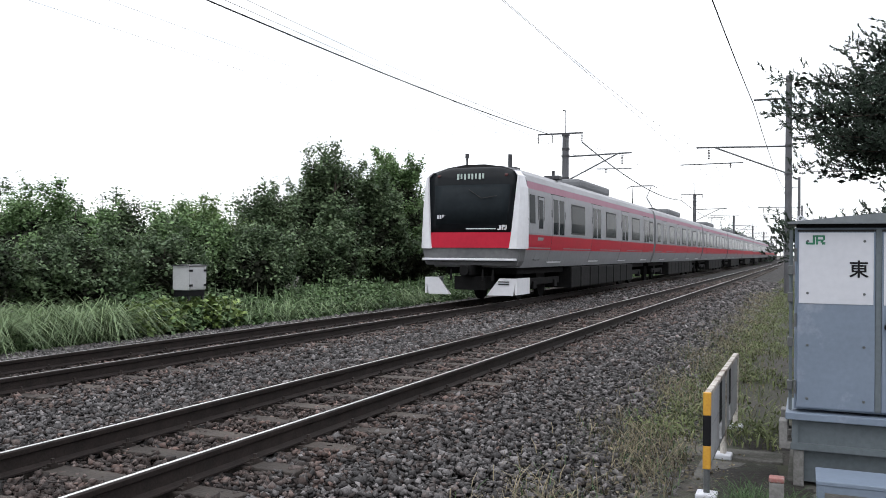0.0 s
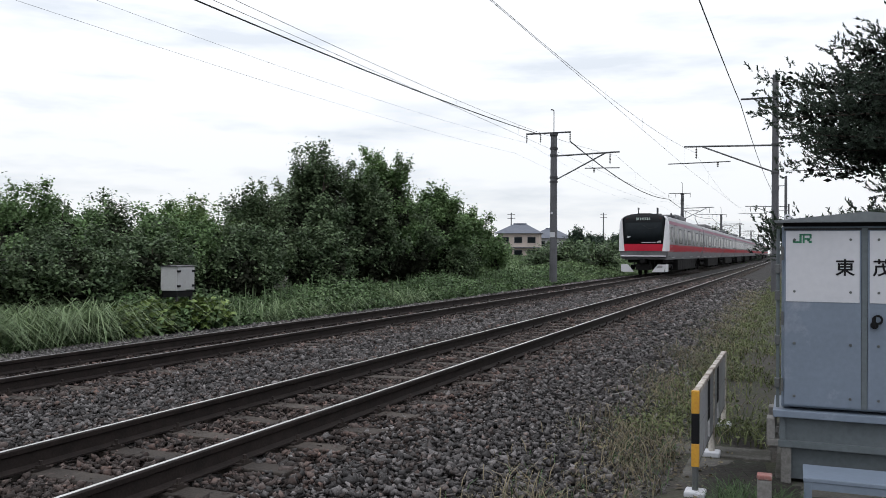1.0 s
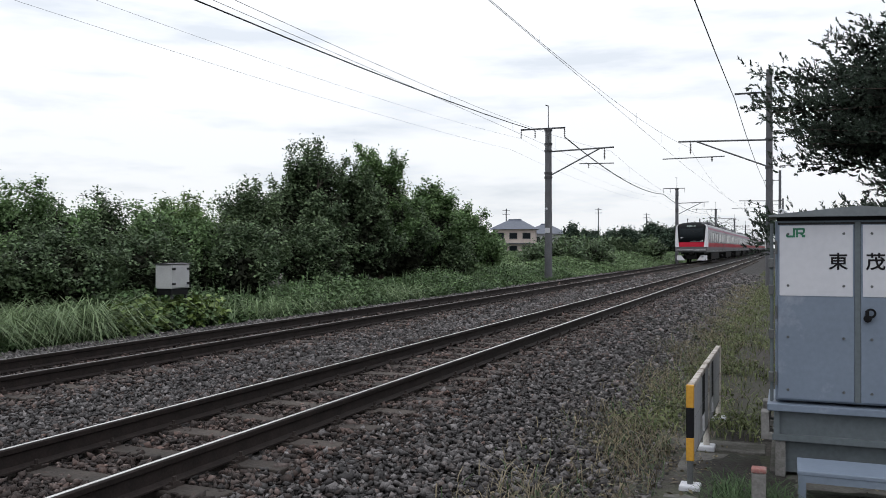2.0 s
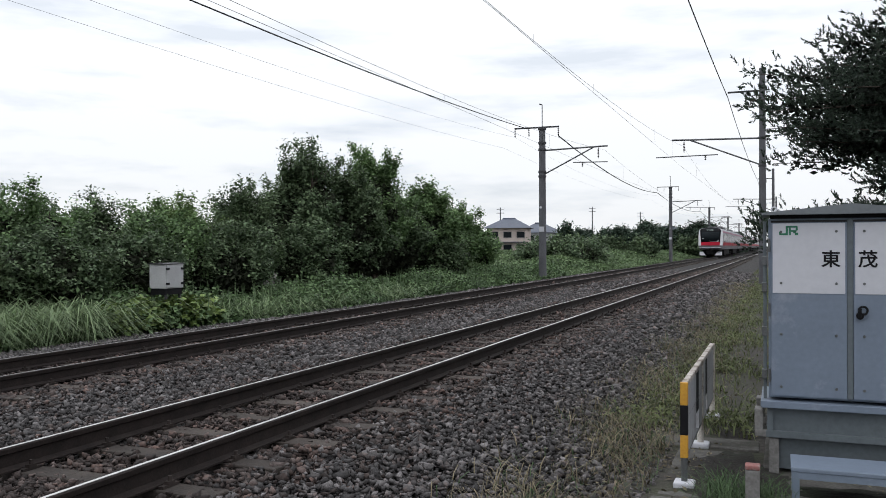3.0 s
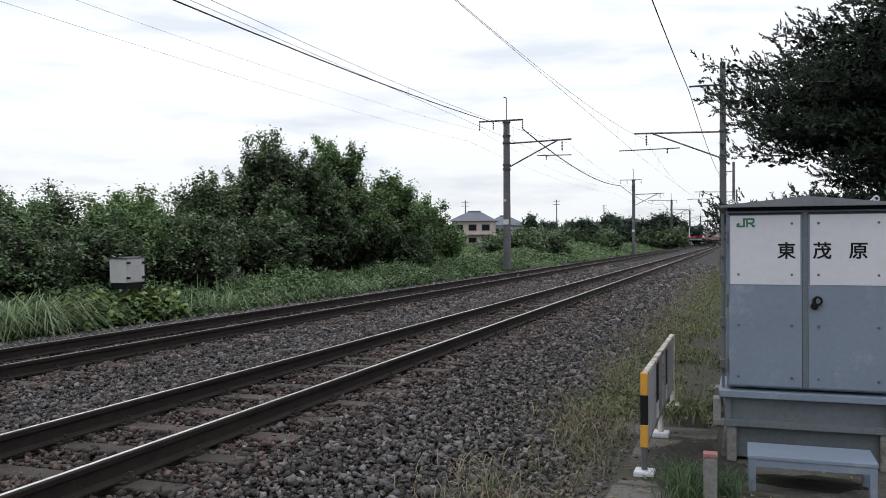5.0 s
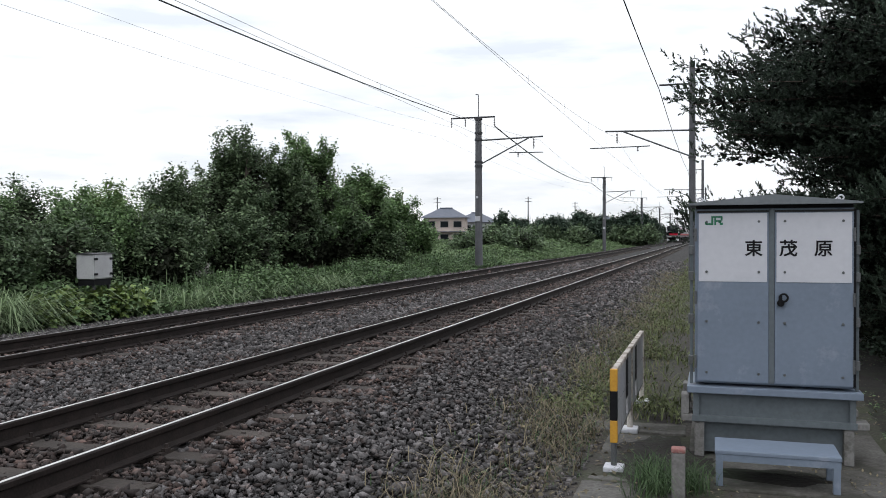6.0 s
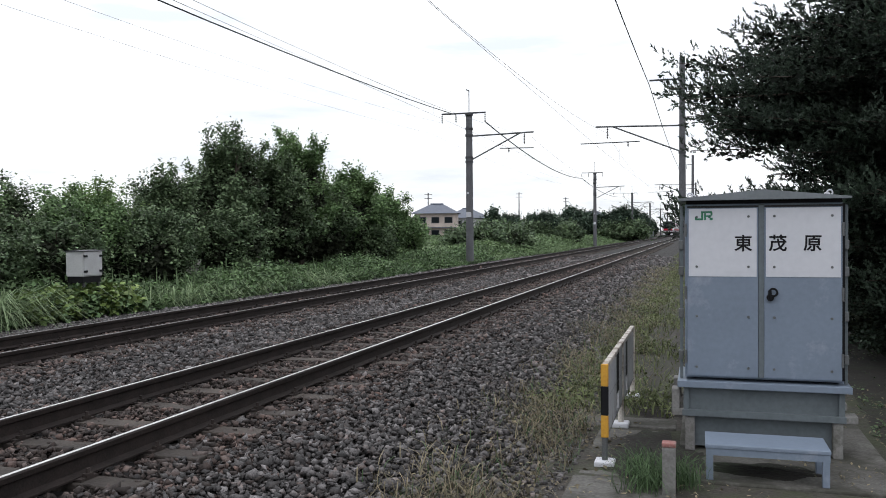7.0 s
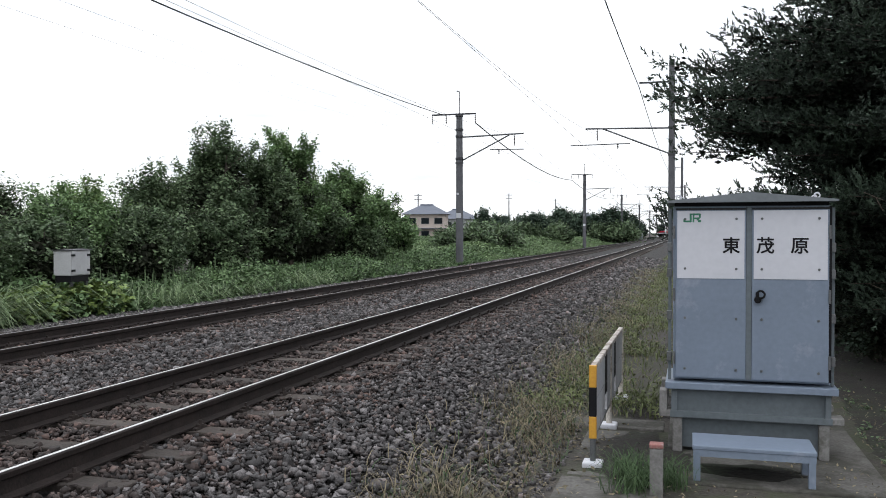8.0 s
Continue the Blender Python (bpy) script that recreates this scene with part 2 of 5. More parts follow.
def prism(bm, outline, y0, y1):
    """An outline of (x, z), counter-clockwise seen from -y, drawn out along y."""
    a = [bm.verts.new((x, y0, z)) for x, z in outline]
    b = [bm.verts.new((x, y1, z)) for x, z in outline]
    n = len(outline)
    for k in range(n):
        bm.faces.new((a[(k + 1) % n], a[k], b[k], b[(k + 1) % n]))
    bm.faces.new(a)
    bm.faces.new(b[::-1])
    return bm


def ring(bm, centre, r, t, n=14, m=6, axis="y"):
    rows = []
    for k in range(n):
        a = 2 * math.pi * k / n
        row = []
        for j in range(m):
            b = 2 * math.pi * j / m
            rr = r + t * math.cos(b)
            p = Vector((rr * math.cos(a), t * math.sin(b), rr * math.sin(a)))
            row.append(bm.verts.new(Vector(centre) + p))
        rows.append(row)
    for k in range(n):
        for j in range(m):
            bm.faces.new((rows[k][j], rows[k][(j + 1) % m], rows[(k + 1) % n][(j + 1) % m], rows[(k + 1) % n][j]))
    return bm


def mesh_of(name, bm, material, smooth=False):
    me = bpy.data.meshes.new(name)
    bmesh.ops.recalc_face_normals(bm, faces=bm.faces[:])
    bm.to_mesh(me)
    bm.free()
    if smooth:
        for p in me.polygons:
            p.use_smooth = True
    for m in material if isinstance(material, (list, tuple)) else (material,):
        me.materials.append(m)
    return me


def part(name, bm, material, parent, label="", smooth=False):
    ob = new(name, mesh_of(name, bm, material, smooth))
    if parent:
        ob.parent = parent
    if label:
        ob["label"] = label
    return ob


def shared(name, me, parent, m=None):
    ob = new(name, me)
    ob.parent = parent
    if m is not None:
        ob.matrix_basis = m
    return ob


def thing(name, x, y, z, label, category, group="", kind=""):
    ob = new(name)
    ob.matrix_basis = pose(x, y, z)
    return tagged(ob, label, category, group, kind)


def raw_mesh(name, verts, faces, material, smooth=False):
    """verts (n,3), faces (m,k) of one k, as a mesh."""
    me = bpy.data.meshes.new(name)
    n, (m, k) = len(verts), faces.shape
    me.vertices.add(n)
    me.vertices.foreach_set("co", np.ascontiguousarray(verts, dtype=np.float32).ravel())
    me.loops.add(m * k)
    me.loops.foreach_set("vertex_index", np.ascontiguousarray(faces, dtype=np.int32).ravel())
    me.polygons.add(m)
    me.polygons.foreach_set("loop_start", np.arange(0, m * k, k, dtype=np.int32))
    me.polygons.foreach_set("loop_total", np.full(m, k, dtype=np.int32))
    if smooth:
        me.polygons.foreach_set("use_smooth", np.ones(m, dtype=bool))
    me.update(calc_edges=True)
    me.validate()
    me.materials.append(material)
    return me


def leaves(rng, centres, size, up=0.35, slim=0.55, bend=0.25, normals=None):
    """Folded four-cornered leaves at the centres: verts and faces."""
    n = len(centres)
    d = rng.normal(size=(n, 3))
    d[:, 2] *= 0.6
    d /= np.linalg.norm(d, axis=1)[:, None]
    nn = rng.normal(size=(n, 3))
    nn[:, 2] += up * 3
    if normals is not None:
        nn = nn * 0.45 + normals
    side = np.cross(nn, d)
    side /= np.linalg.norm(side, axis=1)[:, None] + 1e-9
    s = (size * rng.uniform(0.6, 1.35, n))[:, None]
    nor = np.cross(d, side)
    tip, base = centres + d * s * 0.5, centres - d * s * 0.5
    mid = centres + nor * s * bend * 0.3
    v = np.stack([base, mid + side * s * slim * 0.5, tip, mid - side * s * slim * 0.5], 1).reshape(-1, 3)
    f = np.arange(4 * n).reshape(-1, 4)
    return v, f


def blades(rng, roots, height, width, lean=0.5):
    """Grass blades of two bent joints each: verts and four-cornered faces."""
    n = len(roots)
    a = rng.uniform(0, 2 * np.pi, n)
    h = height * rng.uniform(0.5, 1.25, n)
    out = np.stack([np.cos(a), np.sin(a), np.zeros(n)], 1)
    wide = np.stack([-np.sin(a), np.cos(a), np.zeros(n)], 1) * (width * rng.uniform(0.6, 1.3, n))[:, None]
    ln = (lean * rng.uniform(0.2, 1.3, n))[:, None]
    hz = np.stack([np.zeros(n), np.zeros(n), h], 1)
    hh = h[:, None]
    p0 = roots
    p1 = roots + hz * 0.55 + out * ln * hh * 0.22
    p2 = roots + hz * 0.88 + out * ln * hh * 0.7
    p3 = roots + hz * (1.0 - 0.35 * ln) + out * ln * hh * 1.15
    v = np.stack([p0 - wide, p0 + wide, p1 - wide * 0.9, p1 + wide * 0.9, p2 - wide * 0.6, p2 + wide * 0.6, p3 - wide * 0.1, p3 + wide * 0.1], 1).reshape(-1, 3)
    b = (np.arange(n) * 8)[:, None]
    f = np.concatenate([b + np.array([[0, 1, 3, 2]]), b + np.array([[2, 3, 5, 4]]), b + np.array([[4, 5, 7, 6]])])
    return v, f


def stuff(name, vf, material, label, category, parent=None):
    ob = new(name, raw_mesh(name, vf[0], vf[1], material))
    if parent:
        ob.parent = parent
        ob["kind"] = "stuff"
        return ob
    return tagged(ob, label, category, kind="stuff")


# ---- ground, ballast, tracks ----
TRACK_X = (0.0, -3.8)
GAUGE = 0.565
POLE_STEP = 52.7
RNG = np.random.default_rng(7)


def ground_z(x, y):
    """Height of the ground sheet."""
    z = np.where(x < -8.5, np.clip((-8.5 - x) / 6, 0, 1) * 0.35 - 0.42, -0.42)
    z = np.where((x > -7.6) & (x < 2.9), -0.62, z)
    return z


def bed_z(x):
    """Height of the ballast across the two tracks."""
    return np.interp(x, [-8.3, -7.7, -5.5, -5.0, -2.55, -1.9, -1.25, 1.25, 1.75, 2.95, 3.4], [-0.66, -0.43, -0.24, -0.185, -0.185, -0.215, -0.185, -0.185, -0.235, -0.425, -0.66])


def grid_mesh(name, xs, ys, zfun, material):
    X, Y = np.meshgrid(xs, ys)
    Z = zfun(X, Y)
    v = np.stack([X, Y, Z], -1).reshape(-1, 3)
    nx, ny = len(xs), len(ys)
    i = (np.arange(ny - 1)[:, None] * nx + np.arange(nx - 1)[None]).reshape(-1)
    f = np.stack([i, i + 1, i + nx + 1, i + nx], 1)
    return raw_mesh(name, v, f, material, True)


def rough(X, Y, s, seed):
    r = np.zeros_like(X)
    for k in range(1, 5):
        a = seed * 1.7 + k * 2.4
        r += np.sin(X * s * k * math.cos(a) + Y * s * k * math.sin(a) + seed * k) * np.cos(Y * s * k * 0.8 - X * s * k * 0.37 + a) / k
    return r


def build_ground():
    xs = np.unique(np.concatenate([np.linspace(-1500, -60, 14), np.linspace(-60, -9, 30), np.linspace(-8.6, 9, 90), np.linspace(9.5, 60, 26), np.linspace(60, 1500, 14)]))
    ys = np.unique(np.concatenate([np.linspace(-600, -10, 10), np.linspace(-8, 30, 130), np.linspace(31, 120, 60), np.linspace(125, 2500, 40)]))
    me = grid_mesh("ground", xs, ys, lambda X, Y: ground_z(X, Y) + 0.012 * rough(X, Y, 2.1, 3) * (np.abs(X) < 60) + 0.04 * rough(X, Y, 0.31, 5) * (X > 5.6), M["soil"])
    tagged(new("ground", me), "dark bare soil with patches of moss and weeds", "ground", kind="structure")
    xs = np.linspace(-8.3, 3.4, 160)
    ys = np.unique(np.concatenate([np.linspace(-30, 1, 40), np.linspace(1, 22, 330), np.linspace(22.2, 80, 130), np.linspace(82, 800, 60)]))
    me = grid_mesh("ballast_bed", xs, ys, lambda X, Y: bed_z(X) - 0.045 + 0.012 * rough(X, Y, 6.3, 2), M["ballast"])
    tagged(new("ballast_bed", me), "crushed stone ballast bed under the tracks, coloured near black as shade between stones", "ballast", kind="structure")


def stone_scatter(n_target, x0, x1, y0, y1, size, seed):
    """Crushed stones of eight facets each, split into those between the rails' ends and the rest."""
    rng = np.random.default_rng(seed)
    x, y = rng.uniform(x0, x1, n_target), rng.uniform(y0, y1, n_target)
    keep = x > 4.6 - 1.32 * (y + 1.8)
    near = np.zeros(n_target, bool)
    for cx in TRACK_X:
        for s in (-1, 1):
            keep &= np.abs(x - cx - s * GAUGE) > 0.085
        ph = (y - SLEEPER_0) % SLEEPER_STEP
        on = (np.abs(x - cx) < 1.06) & ((ph < 0.10) | (ph > SLEEPER_STEP - 0.10))
        keep &= ~(on & (rng.random(n_target) > 0.28))
        near |= np.abs(x - cx) < 1.2 + 0.35 * rng.normal(size=n_target)
    x, y, near = x[keep], y[keep], near[keep]
    n = len(x)
    z = bed_z(x) + 0.024 - 0.085 * rng.random(n)
    base = FACET[None] * rng.uniform(0.55, 1.15, (n, 6, 1)) + rng.uniform(-0.17, 0.17, (n, 6, 3))
    s3 = size * rng.uniform(0.55, 1.7, (n, 1, 1)) * rng.uniform(0.5, 1.6, (n, 1, 3))
    q = rng.normal(size=(n, 4))
    q /= np.linalg.norm(q, axis=1)[:, None]
    w, a, b, c = q.T
    R = np.stack([1 - 2 * (b * b + c * c), 2 * (a * b - c * w), 2 * (a * c + b * w), 2 * (a * b + c * w), 1 - 2 * (a * a + c * c), 2 * (b * c - a * w), 2 * (a * c - b * w), 2 * (b * c + a * w), 1 - 2 * (a * a + b * b)], 1).reshape(n, 3, 3)
    v = np.einsum("nij,nkj->nki", R, base * s3)
    v[:, :, 2] *= 0.8
    v += np.stack([x, y, z], 1)[:, None]
    out = []
    for pick in (near, ~near):
        m = int(pick.sum())
        out.append((v[pick].reshape(-1, 3), ((np.arange(m) * 6)[:, None, None] + FACET_F[None]).reshape(-1, 3)))
    return out


def chip():
    """An eight-cornered block, the raw form of a crushed stone."""
    v = np.array([(x, y, z) for z in (-0.5, 0.5) for y in (-0.5, 0.5) for x in (-0.5, 0.5)], float)
    q = np.array([(0, 2, 3, 1), (4, 5, 7, 6), (0, 1, 5, 4), (1, 3, 7, 5), (3, 2, 6, 7), (2, 0, 4, 6)])
    return v, np.concatenate([q[:, [0, 1, 2]], q[:, [0, 2, 3]]])


def facets():
    """Six corners and eight faces of a sharp-edged stone."""
    v = np.array([(0.62, 0, 0), (-0.62, 0, 0), (0, 0.62, 0), (0, -0.62, 0), (0, 0, 0.62), (0, 0, -0.62)], float)
    return v, np.array([(0, 2, 4), (2, 1, 4), (1, 3, 4), (3, 0, 4), (2, 0, 5), (1, 2, 5), (3, 1, 5), (0, 3, 5)])


FACET, FACET_F = facets()
ICO, ICO_F = chip()
SLEEPER_0, SLEEPER_STEP = 3.1, 0.68


def soil_patch(name, cx, cy, rx, ry, z, seed, material, label):
    """A thin uneven spread of earth, thickest in the middle, running out to nothing at a ragged edge."""
    rng = np.random.default_rng(seed)
    n, m = 56, 10
    a = np.linspace(0, 2 * np.pi, n, endpoint=False)
    edge = 1 + sum(rng.uniform(0.03, 0.1) * np.sin(k * a + rng.uniform(0, 6.28)) for k in (2, 3, 5, 7, 11))
    r = np.linspace(0.02, 1, m)[:, None] * edge[None]
    lift = np.linspace(1, 0, m)[:, None] ** 0.6 * (0.022 + 0.008 * rng.random((m, n)))
    v = np.stack([cx + rx * r * np.cos(a), cy + ry * r * np.sin(a), z - 0.006 + lift], -1).reshape(-1, 3)
    i = np.arange(m - 1)[:, None] * n
    j = np.arange(n)[None]
    f = np.stack([i + j, i + n + j, i + n + (j + 1) % n, i + (j + 1) % n], -1).reshape(-1, 4)
    return tagged(new(name, raw_mesh(name, v, f, material, True)), label, "soil", kind="structure")


def build_earth():
    # floor sheet over the soil, darkened because the crowns cast too little shade
    xs, ys = np.linspace(5.5, 22, 90), np.linspace(1.0, 30, 120)
    me = grid_mesh("woodland_floor", xs, ys, lambda X, Y: ground_z(X, Y) + 0.012 * rough(X, Y, 2.1, 3) + 0.04 * rough(X, Y, 0.31, 5) * (X > 5.6) + 0.03 * np.clip((X - 5.5) / 0.3, 0, 1) - 0.012 - 0.09 * np.clip((2.4 + 0.6 * np.sin(X * 1.7) + 0.35 * np.sin(X * 4.1) - Y) / 0.5, 0, 1), M["shaded_humus"])
    tagged(new("woodland_floor", me), "bare ground and needles under conifers, canopy shade darkened into its colour", "ground", kind="structure")
    soil_patch("soil_patch", 4.58, 4.56, 0.46, 0.2, -0.40, 41, M["shaded_humus"], "dark dirt washed onto the slab below the step")
    soil_patch("soil_patch", 4.0, 4.75, 0.26, 0.5, -0.405, 42, M["shaded_humus"], "dark wet earth over worn paving")
    soil_patch("soil_patch", 3.72, 4.9, 0.28, 0.75, -0.405, 43, M["shaded_humus"], "dark wet earth over worn paving")
    soil_patch("soil_patch", 3.8, 6.6, 0.42, 0.5, -0.42, 44, M["shaded_humus"], "dark trodden earth behind the barrier")


def build_stones():
    for k, (n, x0, x1, y0, y1, s) in enumerate(((98000, -7.8, 3.15, 1.2, 7.5, 0.038), (72000, -7.8, 3.15, 7.5, 14, 0.045), (44000, -7.8, 3.1, 14, 26, 0.06), (19000, -7.4, 3.05, 26, 52, 0.095))):
        near, rest = stone_scatter(n, x0, x1, y0, y1, s, 20 + k)
        stuff("ballast_stones", near, M["ruststone"], "rust-brown crushed ballast stones along the rails", "ballast")
        stuff("ballast_stones", rest, M["stone"], "loose dark grey crushed ballast stones", "ballast")


RAIL = [(-0.062, -0.153), (0.062, -0.153), (0.062, -0.142), (0.012, -0.125), (0.008, -0.05), (0.03, -0.038), (0.0325, -0.008), (0.027, -0.0015), (-0.027, -0.0015), (-0.0325, -0.008), (-0.03, -0.038), (-0.008, -0.05), (-0.012, -0.125), (-0.062, -0.142)]


def build_tracks():
    sl = bmesh.new()
    box(sl, -1.05, 1.05, -0.1, 0.1, -0.31, -0.165, 0.012)
    sl = mesh_of("sleeper", sl, M["sleeper"])
    fa = bmesh.new()
    box(fa, -0.10, 0.10, -0.075, 0.075, -0.167, -0.148)
    for s in (-1, 1):
        box(fa, s * 0.085 - 0.018, s * 0.085 + 0.018, -0.03, 0.03, -0.15, -0.128)
        cyl(fa, (s * 0.088, 0, -0.13), (s * 0.088, 0, -0.098), 0.014, n=6)
    fa = mesh_of("rail_fastening", fa, M["fast"])
    for cx, word in zip(TRACK_X, ("beside the footpath", "beside the overgrown verge")):
        tr = thing("railway_track", cx, 0, 0, "narrow-gauge railway track with worn steel rails " + word, "railway track", "tracks")
        for s in (-1, 1):
            bm = bmesh.new()
            prism(bm, RAIL, -40, 900)
            rail = part("rail", bm, M["rail"], tr)
            rail.location.x = s * GAUGE
            bm = bmesh.new()
            w = 0.013 if cx == 0 else 0.012
            box(bm, -w, w, -40, 900, -0.0015, 0.0005)
            part("running_surface", bm, M["rail_top" if cx == 0 else "rail_dull"], rail, "polished bright steel running surface")
        for k in range(-8, 150):
            y = SLEEPER_0 + SLEEPER_STEP * k
            shared("sleeper", sl, tr, pose(RNG.uniform(-0.02, 0.02), y, RNG.uniform(-0.006, 0.003), 0, 0, RNG.uniform(-0.8, 0.8)))
            if k < 46:
                for s in (-1, 1):
                    shared("rail_fastening", fa, tr, pose(s * GAUGE, y, 0))


build_ground()
build_earth()
build_stones()
build_tracks()


# ---- the train ----
TRAIN_X = TRACK_X[1]
CAR, BODY = 20.0, 19.5
HALF = 1.475


def car_section():
    """Half-width and height round the car's section, from sill to sill over the roof."""
    right = [(1.25, 0.93), (1.33, 1.15), (1.42, 1.45), (1.475, 1.85), (1.48, 2.2), (1.46, 2.9), (1.43, 3.2), (1.36, 3.36), (1.15, 3.5), (0.75, 3.59), (0.3, 3.62)]
    return right + [(-x, z) for x, z in reversed(right)]


def shell(bm, y0, y1, cut=None):
    sec = car_section()
    rows = [[bm.verts.new((x, y, z)) for x, z in sec] for y in (y0, y1)]
    for k in range(len(sec) - 1):
        bm.faces.new((rows[0][k], rows[0][k + 1], rows[1][k + 1], rows[1][k]))
    bm.faces.new((rows[0][-1], rows[0][0], rows[1][0], rows[1][-1]))
    bm.faces.new(rows[0])
    bm.faces.new(rows[1][::-1])
    return bm


def side_x(z):
    return float(np.interp(z, [0.93, 1.15, 1.45, 1.85, 2.2, 2.9, 3.2, 3.36], [1.25, 1.33, 1.42, 1.475, 1.48, 1.46, 1.43, 1.36]))


def side_band(bm, y0, y1, z0, z1, s, proud=0.006, steps=3):
    zs = np.linspace(z0, z1, steps + 1)
    rows = [[bm.verts.new((s * (side_x(z) + p), y, z)) for z in zs for p in (proud,)] for y in (y0, y1)]
    back = [[bm.verts.new((s * (side_x(z) - 0.01), y, z)) for z in zs] for y in (y0, y1)]
    for k in range(steps):
        bm.faces.new((rows[0][k], rows[0][k + 1], rows[1][k + 1], rows[1][k]))
    for a in (0, 1):
        for k in range(steps):
            bm.faces.new((rows[a][k], rows[a][k + 1], back[a][k + 1], back[a][k]))
    for k in (0, steps):
        bm.faces.new((rows[0][k], rows[1][k], back[1][k], back[0][k]))
    return bm


def side_pane(name, y0, y1, z0, z1, s, material, proud):
    bm = bmesh.new()
    side_band(bm, y0, y1, z0, z1, s, proud)
    return mesh_of(name, bm, material)


DOORS = (3.05, 7.88, 12.72, 17.55)


def train_meshes():
    lib = {}
    bm = bmesh.new()
    shell(bm, 0.25, 0.25 + BODY)
    lib["body"] = mesh_of("car_body", bm, M["stainless"])
    for s, tag in ((1, "r"), (-1, "l")):
        bm = bmesh.new()
        side_band(bm, 0.26, 0.24 + BODY, 1.40, 1.80, s, 0.004)
        lib["red" + tag] = mesh_of("red_band", bm, M["trainred"])
        bm = bmesh.new()
        side_band(bm, 0.26, 0.24 + BODY, 3.0, 3.19, s, 0.004)
        lib["pink" + tag] = mesh_of("upper_band", bm, M["trainred_sheen"])
        bm = bmesh.new()
        side_band(bm, -0.67, 0.67, 1.12, 2.98, s, 0.009, 8)
        lib["door" + tag] = mesh_of("sliding_door", bm, M["stainless"])
        # flat dark pane round each door, drawn in place of the recess's shade
        lib["recess_shade" + tag] = side_pane("door_recess", -0.755, 0.755, 1.08, 3.0, s, M["rubber"], 0.002)
        for k, (a, b) in enumerate(((-0.57, -0.07), (0.07, 0.57))):
            lib[f"dglass{k}" + tag] = side_pane("door_glass", a, b, 1.85, 2.85, s, M["glass"], 0.012)
        lib["dred" + tag] = side_pane("door_band", -0.665, 0.665, 1.40, 1.80, s, M["trainred"], 0.011)
        lib["step" + tag] = side_pane("door_step", -0.7, 0.7, 1.04, 1.085, s, M["maskwhite"], 0.03)
        lib["frame" + tag] = side_pane("window_frame", -0.86, 0.86, 1.9, 2.82, s, M["rubber"], 0.004)
        lib["pane" + tag] = side_pane("window_pane", -0.79, 0.79, 1.95, 2.77, s, M["glass"], 0.009)
        lib["sframe" + tag] = side_pane("window_frame", -0.48, 0.48, 1.9, 2.82, s, M["rubber"], 0.004)
        lib["spane" + tag] = side_pane("window_pane", -0.43, 0.43, 1.95, 2.77, s, M["glass"], 0.009)
    bm = bmesh.new()
    box(bm, -0.95, 0.95, -2.3, 2.3, 3.55, 3.88, 0.1)
    lib["ac"] = mesh_of("air_conditioner", bm, M["roofgrey"])
    bm = bmesh.new()
    box(bm, -1.34, 1.34, -0.58, 0.58, 0.24, 0.9, 0.03)
    lib["box"] = mesh_of("equipment_box", bm, M["under"])
    bm = bmesh.new()
    box(bm, -1.05, 1.05, 0.6, 19.2, 0.75, 0.95)
    lib["frame"] = mesh_of("underframe", bm, M["under"])
    bm = bmesh.new()
    for s in (-1, 1):
        box(bm, s * 1.0 - 0.06, s * 1.0 + 0.06, -1.6, 1.6, 0.42, 0.62, 0.03)
        for a in (-1, 1):
            cyl(bm, (s * 0.50, a * 1.05, 0.43), (s * 0.63, a * 1.05, 0.43), 0.43, n=20)
            box(bm, s * 1.02 - 0.1, s * 1.02 + 0.1, a * 1.05 - 0.16, a * 1.05 + 0.16, 0.32, 0.54, 0.03)
    box(bm, -0.9, 0.9, -0.3, 0.3, 0.45, 0.85)
    lib["bogie"] = mesh_of("bogie", bm, M["under"])
    bm = bmesh.new()
    box(bm, -1.2, 1.2, -0.26, 0.26, 1.05, 3.4, 0.05)
    lib["gangway"] = mesh_of("gangway", bm, M["rubber"])
    bm = bmesh.new()
    box(bm, -0.75, 0.75, -0.7, 0.7, 3.60, 3.72, 0.02)
    for a in (-0.55, 0.55):
        cyl(bm, (a, 0.5, 3.72), (a * 0.7, -0.55, 4.25), 0.025, n=6)
        cyl(bm, (a * 0.7, -0.55, 4.25), (a * 0.9, 0.2, 4.9), 0.02, n=6)
    cyl(bm, (-0.6, 0.2, 4.92), (0.6, 0.2, 4.92), 0.03, n=6)
    for a in (-1, 1):
        cyl(bm, (a * 0.6, 0.2, 4.92), (a * 0.82, 0.2, 4.8), 0.02, n=6)
    lib["panto"] = mesh_of("pantograph", bm, M["darksteel"])
    return lib


